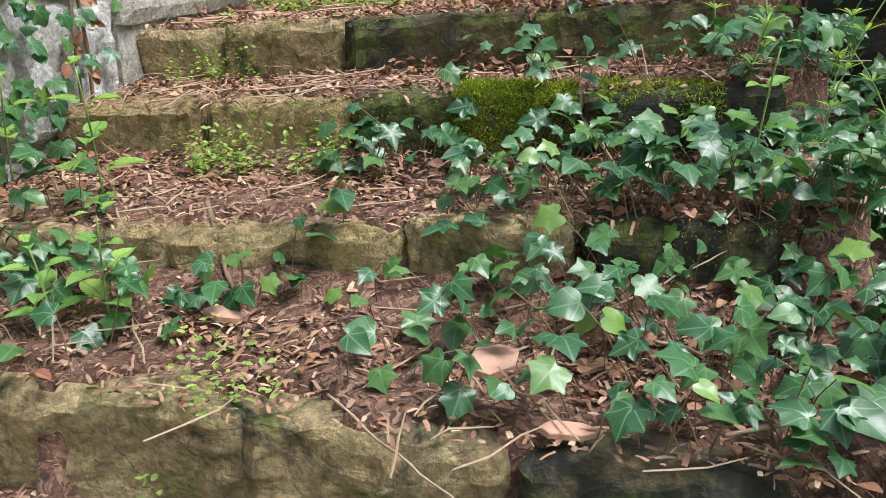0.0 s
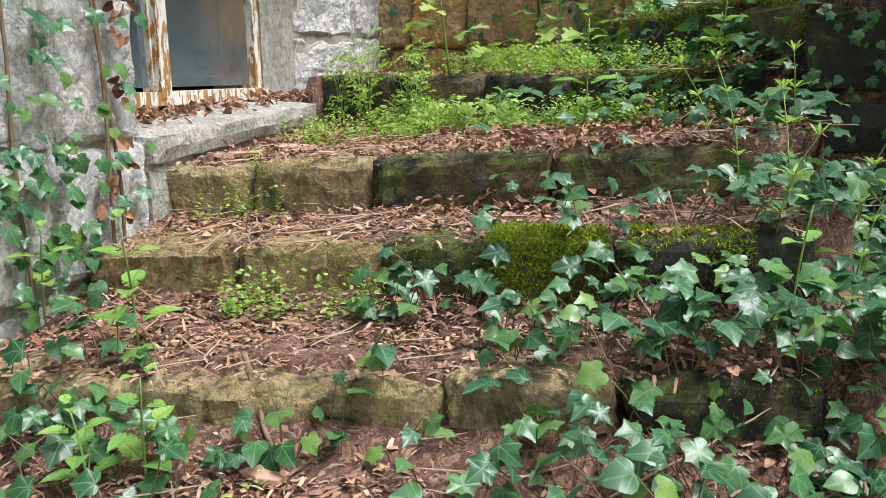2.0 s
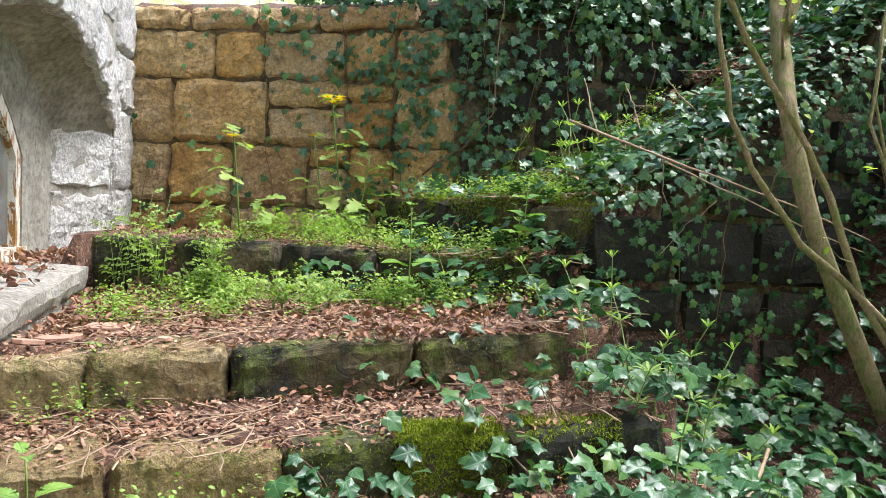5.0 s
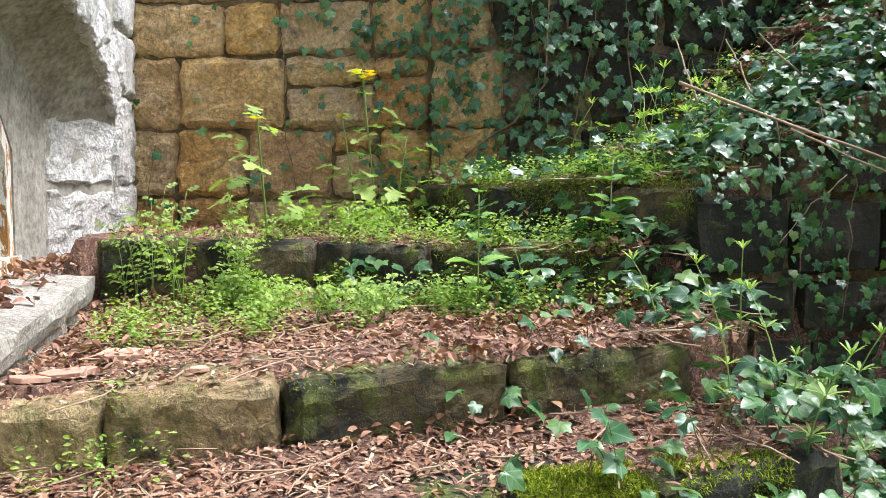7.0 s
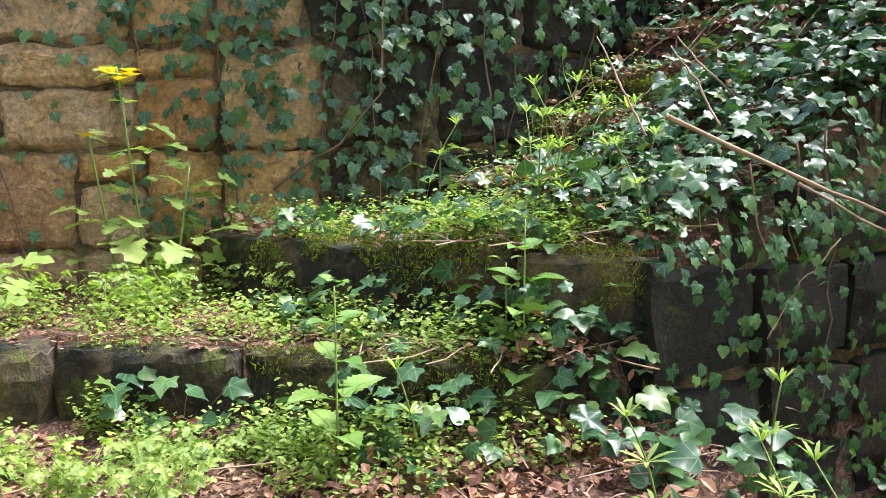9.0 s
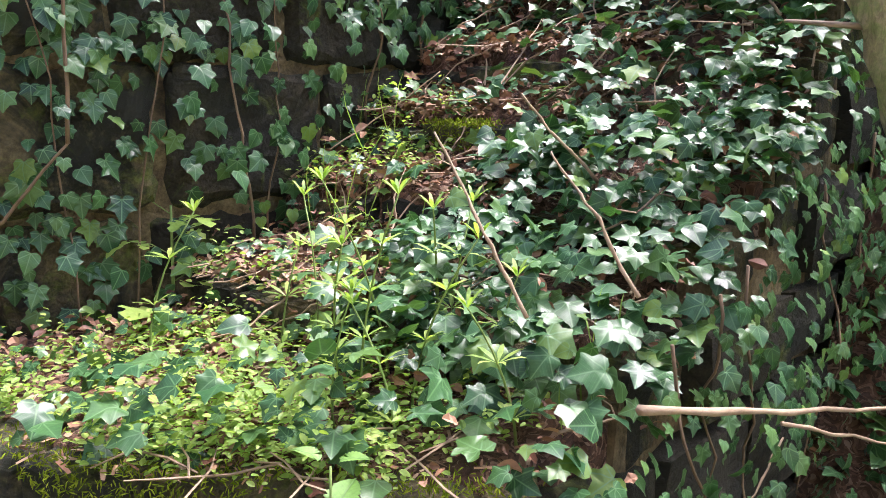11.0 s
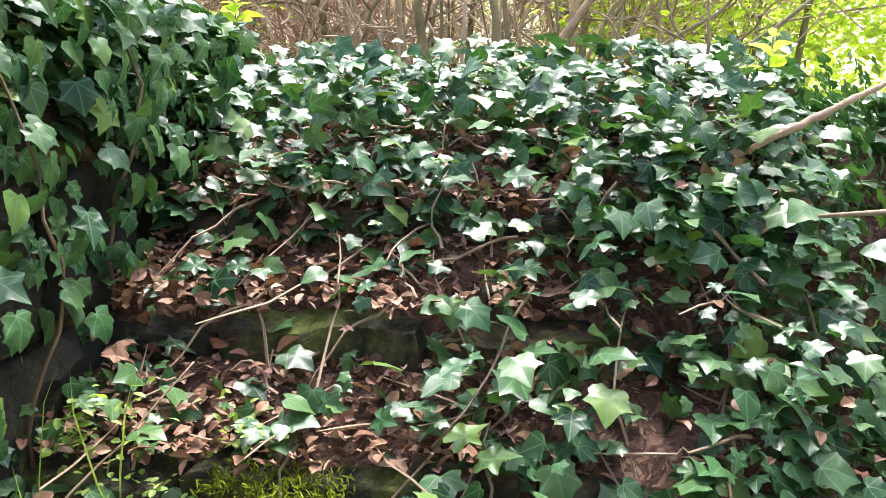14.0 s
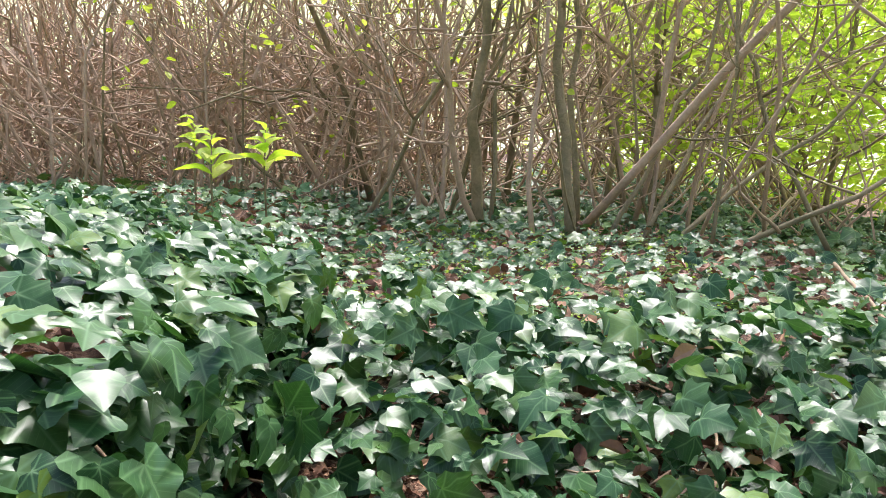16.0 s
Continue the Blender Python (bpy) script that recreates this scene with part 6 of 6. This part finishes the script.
def build_elder():
    o = thing("elder_shrub", (2.45, 0.3, 0.25), "leaning bare elder shrub with smooth greenish stems", "shrub")
    b = Vector(o.location)
    stems = [
        ([(2.5, 0.2, 0.2), (2.3, 0.24, 0.6), (2.11, 0.25, 0.77), (1.91, 0.25, 0.91), (1.73, 0.25, 1.13), (1.65, 0.25, 1.28), (1.59, 0.25, 1.55), (1.56, 0.25, 2.2)], 0.016),
        ([(2.5, 0.25, 0.2), (2.28, 0.25, 0.55), (2.13, 0.25, 0.75), (2.0, 0.25, 1.05), (1.91, 0.25, 1.2), (1.68, 0.25, 1.51), (1.55, 0.25, 1.75), (1.4, 0.25, 2.3)], 0.018),
        ([(2.35, 0.33, 0.3), (2.1, 0.45, 0.95), (2.03, 0.53, 1.35), (2.04, 0.585, 1.51), (2.05, 0.63, 1.644), (2.07, 0.685, 1.761), (2.12, 0.765, 1.903), (2.15, 0.82, 2.05), (2.22, 0.9, 2.4)], 0.04),
        ([(2.06, 0.605, 1.63), (2.1, 0.615, 1.76), (2.15, 0.65, 1.9), (2.18, 0.67, 2.05), (2.24, 0.7, 2.4)], 0.025),
        ([(2.6, 0.4, 0.2), (2.5, 0.4, 0.8), (2.4, 0.42, 1.3), (2.36, 0.42, 1.7), (2.3, 0.45, 2.3)], 0.014),
        ([(2.56, 0.3, 0.2), (2.3, 0.3, 1.0), (2.2, 0.34, 1.3), (2.24, 0.36, 1.6), (2.34, 0.4, 2.1)], 0.009),
        ([(2.58, 0.35, 0.2), (2.36, 0.36, 0.9), (2.26, 0.4, 1.4), (2.3, 0.4, 2.0)], 0.008),
        ([(2.62, 0.3, 0.2), (2.44, 0.3, 0.8), (2.32, 0.34, 1.2), (2.36, 0.36, 1.9)], 0.008),
    ]
    tips = []
    for k, (pts, r0) in enumerate(stems):
        a = Acc()
        p = [Vector(q) - b for q in pts]
        fine = []
        for u, w in zip(p, p[1:]):
            fine += [u.lerp(w, t) + Vector((math.sin(7 * t + k), math.cos(5 * t + k), 0)) * 0.004 for t in (0, 0.33, 0.66)]
        fine.append(p[-1])
        tips += branchy(fine, list(np.linspace(r0, r0 * 0.6, len(fine))), a, 90 + k, 1, 2 if k > 1 else 1, 0.3, 0.5, 0.6, 0.2)[1:]
        a.make("stem", M_ELDER, o, smooth=True)
    for q in ([(2.045, 0.64, 1.64), (2.05, 0.69, 1.648), (2.065, 0.74, 1.656), (2.081, 0.777, 1.662)], [(2.16, 0.75, 1.89), (2.19, 0.82, 1.895), (2.21, 0.88, 1.9)], [(2.15, 0.75, 1.88), (2.22, 0.84, 1.87), (2.3, 0.93, 1.85)], [(2.07, 0.67, 1.77), (2.1, 0.66, 1.88), (2.16, 0.64, 2.05)]):
        v, f = tube([Vector(e) - b for e in q], list(np.linspace(0.0055, 0.003, len(q))), 6)
        mesh_ob("side_branch", v, f, M_TWIG, o, smooth=True)
    leaf_tufts(tips, 60, 0.035, M_SPRING, "young_leaves", o, 0.02)
    leaf_tufts([Vector(q) - b for q in ((2.08, 0.66, 1.86), (2.1, 0.63, 1.84), (2.06, 0.6, 1.68), (2.14, 0.64, 1.88))], 22, 0.03, M_SPRING, "shoot", o, 0.018)


build_elder()


def bare_shrub(seed, height, nstem, r0, leaves):
    r = random.Random(seed)
    o = thing("bare_shrub", (0, 0, 0), "tall bare brown shrub stems rising from the ivy", "shrub", "thicket above the stair")
    tips = []
    for k in range(nstem):
        a = Acc()
        th = r.uniform(0, 6.28)
        base = Vector((math.cos(th), math.sin(th), 0)) * r.uniform(0.02, 0.5)
        top = base + Vector((r.gauss(0, 0.8), r.gauss(0, 0.9), height * r.uniform(0.7, 1.1)))
        pts = wander(base, top, 9, 0.07, seed * 7 + k)
        rr = r0 * r.uniform(0.5, 1.2)
        tips += branchy(pts, list(np.linspace(rr, rr * 0.35, 10)), a, seed * 11 + k, 2, 5, height * 0.32, 0.75, 0.45)
        a.make("stem", M_BRUSH if k % 3 else M_BARK, o, smooth=True)
    if leaves:
        leaf_tufts(tips, leaves, 0.05, M_SPRING, "young_leaves", o, 0.09)
    return o


def build_thicket():
    r = random.Random(2)
    kinds = [bare_shrub(1, 2.6, 6, 0.014, 0), bare_shrub(2, 3.0, 4, 0.022, 300), bare_shrub(3, 2.2, 8, 0.009, 0), bare_shrub(4, 3.2, 5, 0.018, 620)]
    spots = [(5.3, 2.0, 1), (5.5, 1.5, 0), (5.2, 1.3, 3), (6.2, 2.8, 2), (6.0, 2.3, 0), (7.2, 4.0, 2), (6.6, 3.3, 0), (7.4, 3.2, 2), (7.0, 2.2, 1), (6.4, 1.4, 3), (6.6, 0.2, 1), (7.6, 1.0, 3), (7.0, -1.2, 3), (8.2, 2.6, 0), (8.4, 4.6, 2), (8.0, 0.0, 3), (6.9, 4.6, 2), (7.8, 5.6, 0), (8.8, 3.6, 1), (9.0, 1.5, 3), (8.6, -2.0, 3), (6.3, 3.9, 2), (5.9, 3.3, 2), (6.5, 2.0, 2), (7.0, 5.2, 2), (6.2, 4.6, 2), (5.7, 4.0, 2), (7.2, 6.2, 2), (8.2, 6.6, 0), (9.4, 5.4, 2), (9.6, 4.2, 0)]
    for i, (x, y, v) in enumerate(spots):
        m = pose(x, y, float(max(1.9, ground_z(np.array(x), np.array(y)))) - 0.03, 0, 0, r.uniform(0, 360))
        if i < 4:
            kinds[i].matrix_basis = m
        else:
            copy_thing(kinds[v], m)
    # tangle of dead brush
    a = Acc()
    for k in range(3600):
        x, y = r.uniform(5.6, 9.5), r.uniform(2.4, 7.4)
        if k % 6 == 0:
            x, y = r.uniform(5.6, 9.5), r.uniform(0.2, 2.4)
        z = 1.94
        d = Vector((r.gauss(0, 0.7), r.gauss(0, 0.7), r.uniform(0.1, 1.2))).normalized() * r.uniform(0.5, 1.6)
        p = Vector((x, y, z + r.uniform(0, 0.9)))
        if p.z < 2.25:
            p.z = 1.94
        tube(wander(p, p + d, 5, 0.06, k), [q * (0.6 + (k % 5) * 0.16) for q in (0.008, 0.007, 0.006, 0.005, 0.004, 0.003)], 4, a)
    tagged(a.make("dead_brush", M_BRUSH), "tangle of thin dead brown brushwood behind the ivy", "brushwood", kind="stuff")
    # leaning young stems
    lean = [((5.0, 1.32, 1.93), (6.4, -0.7, 3.7)), ((5.05, 1.38, 1.93), (6.2, 0.2, 4.0)), ((5.1, 1.5, 1.93), (5.6, 0.6, 3.9)), ((5.15, 1.62, 1.93), (5.3, 1.5, 4.0)), ((5.3, 2.0, 1.93), (5.0, 2.2, 4.0)), ((4.9, 1.2, 1.93), (5.2, -1.0, 2.9)), ((5.4, 2.6, 1.93), (5.2, 1.6, 3.6)), ((6.0, 3.0, 1.93), (5.6, 4.2, 3.4)), ((5.2, 0.6, 1.93), (5.9, 1.3, 3.8))]
    for k, (p0, p1) in enumerate(lean):
        o = thing("leaning_sapling", p0, "slender leaning sapling trunk with twigs in the thicket", "sapling", "leaning saplings")
        b = Vector(p0)
        a = Acc()
        pts = [q - b for q in wander(p0, p1, 12, 0.05, 300 + k)]
        r0 = 0.026 if k in (3, 4) else 0.012
        tips = branchy(pts, list(np.linspace(r0, r0 * 0.4, 13)), a, 400 + k, 2, 4, 0.7, 0.6, 0.5)
        a.make("trunk", M_BARK, o, smooth=True)
        leaf_tufts(tips, 46, 0.045, M_SPRING, "young_leaves", o, 0.05)
    # fresh spring foliage behind the stems
    a = Acc()
    n = 90000
    ang = np.where(rng.uniform(0, 1, n) < 0.62, rng.uniform(-0.6, 0.03, n), rng.uniform(-1.5, 0.55, n))
    rad = 4.0 + 11.0 * rng.uniform(0, 1, n) ** 1.25
    p = np.stack([1.9 + rad * np.cos(ang), 1.5 + rad * np.sin(ang), 1.95 + rng.uniform(0, 1, n) ** 0.8 * (0.8 + rad * 0.3)], 1)
    keep = clumpy(p[:, 0] * 0.6 + p[:, 2], p[:, 1], 0.9, 3) > np.where(ang > 0.1, 0.62, 0.4)
    keep &= (rad > 6.5) | ((ang < -0.02) & (p[:, 2] > 2.3))
    p, rad = p[keep], rad[keep]
    n = len(p)
    a.scatter(OVAL, p, frames(rand_dirs(n, 0.8), headings(n)), rng.uniform(0.5, 1.2, n) * (0.03 + rad * 0.006))
    # low undergrowth beyond the saplings
    n = 9000
    p = np.stack([rng.uniform(6.8, 14, n), rng.uniform(-10, 0.2, n), 1.93 + rng.uniform(0, 1, n) ** 1.6 * 0.9], 1)
    p = p[clumpy(p[:, 0], p[:, 1], 0.7, 53) > 0.3 + 0.5 * (p[:, 2] - 1.93)]
    n = len(p)
    a.scatter(OVAL, p, frames(rand_dirs(n, 0.6), headings(n)), rng.uniform(0.06, 0.13, n))
    tagged(a.make("spring_foliage", M_SPRING), "bright yellow-green spring leaves of the wood behind", "foliage", kind="stuff")


build_thicket()


SPRIG = fan_leaf([(0, 0), (0.14, 0.12), (0.27, 0.34), (0.28, 0.52), (0.19, 0.74), (0.08, 0.9), (0, 1)], (0, 0.45), lambda x, y: 0.4 * abs(x) - 0.55 * (y - 0.25) ** 2)


def sprig(at, size, seed, material=M_SPRING):
    r = random.Random(seed)
    o = thing("sapling", at, "young sapling with bright yellow-green leaves in the ivy", "sapling", "saplings in the ivy")
    stalk("stem", [Vector((0, 0, -0.3)), Vector((0.01, 0.01, -0.1)), Vector((0, 0, 0.02))], 0.004, 0.002, o, M_BARK)
    for k in range(10):
        th = k * 2.4 + r.uniform(-0.3, 0.3)
        top = k / 9
        d = Vector((math.cos(th), math.sin(th), r.uniform(-0.35, 0.2) + 1.1 * top * top))
        s = size * (1.0 - 0.45 * top) * r.uniform(0.75, 1.15)
        blade_ob("leaf", SPRIG, o, placed(Vector((0, 0, -0.1 + 0.12 * top)), Vector((-d.x * 0.6 + r.gauss(0, 0.3), -d.y * 0.6 + r.gauss(0, 0.3), 1)), d, s), material)
    return o


sprig((4.2, 2.52, 2.38), 0.11, 1)
sprig((4.4, 2.85, 2.42), 0.09, 2)
sprig((4.05, 2.62, 2.36), 0.1, 3)
sprig((3.0, 0.85, 2.1), 0.07, 4)


# ---- distance ----
def build_backdrop():
    m, nt, b = mat("self_lit_distant_wood", 1.0)
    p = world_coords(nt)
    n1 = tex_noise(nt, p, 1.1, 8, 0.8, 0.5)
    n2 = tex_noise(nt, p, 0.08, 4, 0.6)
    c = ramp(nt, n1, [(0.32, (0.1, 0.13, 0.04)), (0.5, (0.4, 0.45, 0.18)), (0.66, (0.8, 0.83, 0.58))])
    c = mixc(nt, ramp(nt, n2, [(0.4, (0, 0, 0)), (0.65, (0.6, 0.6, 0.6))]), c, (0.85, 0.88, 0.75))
    # the ring glows by itself: daylight on the far trees is put into this emission
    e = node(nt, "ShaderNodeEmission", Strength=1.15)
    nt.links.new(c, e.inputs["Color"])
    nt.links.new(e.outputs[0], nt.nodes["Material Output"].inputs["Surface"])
    v, f = [], []
    k = 64
    for i in range(k):
        t = 2 * math.pi * i / k
        top = 20 + 4 * noise.noise(Vector((math.cos(t) * 3, math.sin(t) * 3, 0)))
        v += [(70 * math.cos(t), 70 * math.sin(t), -2), (72 * math.cos(t), 72 * math.sin(t), top)]
    for i in range(k):
        j = (i + 1) % k
        f.append((2 * i, 2 * j, 2 * j + 1, 2 * i + 1))
    tagged(mesh_ob("backdrop", v, f, m), "distant yellow-green woodland backdrop glowing with its own emitted daylight", "woodland", kind="structure")


build_backdrop()
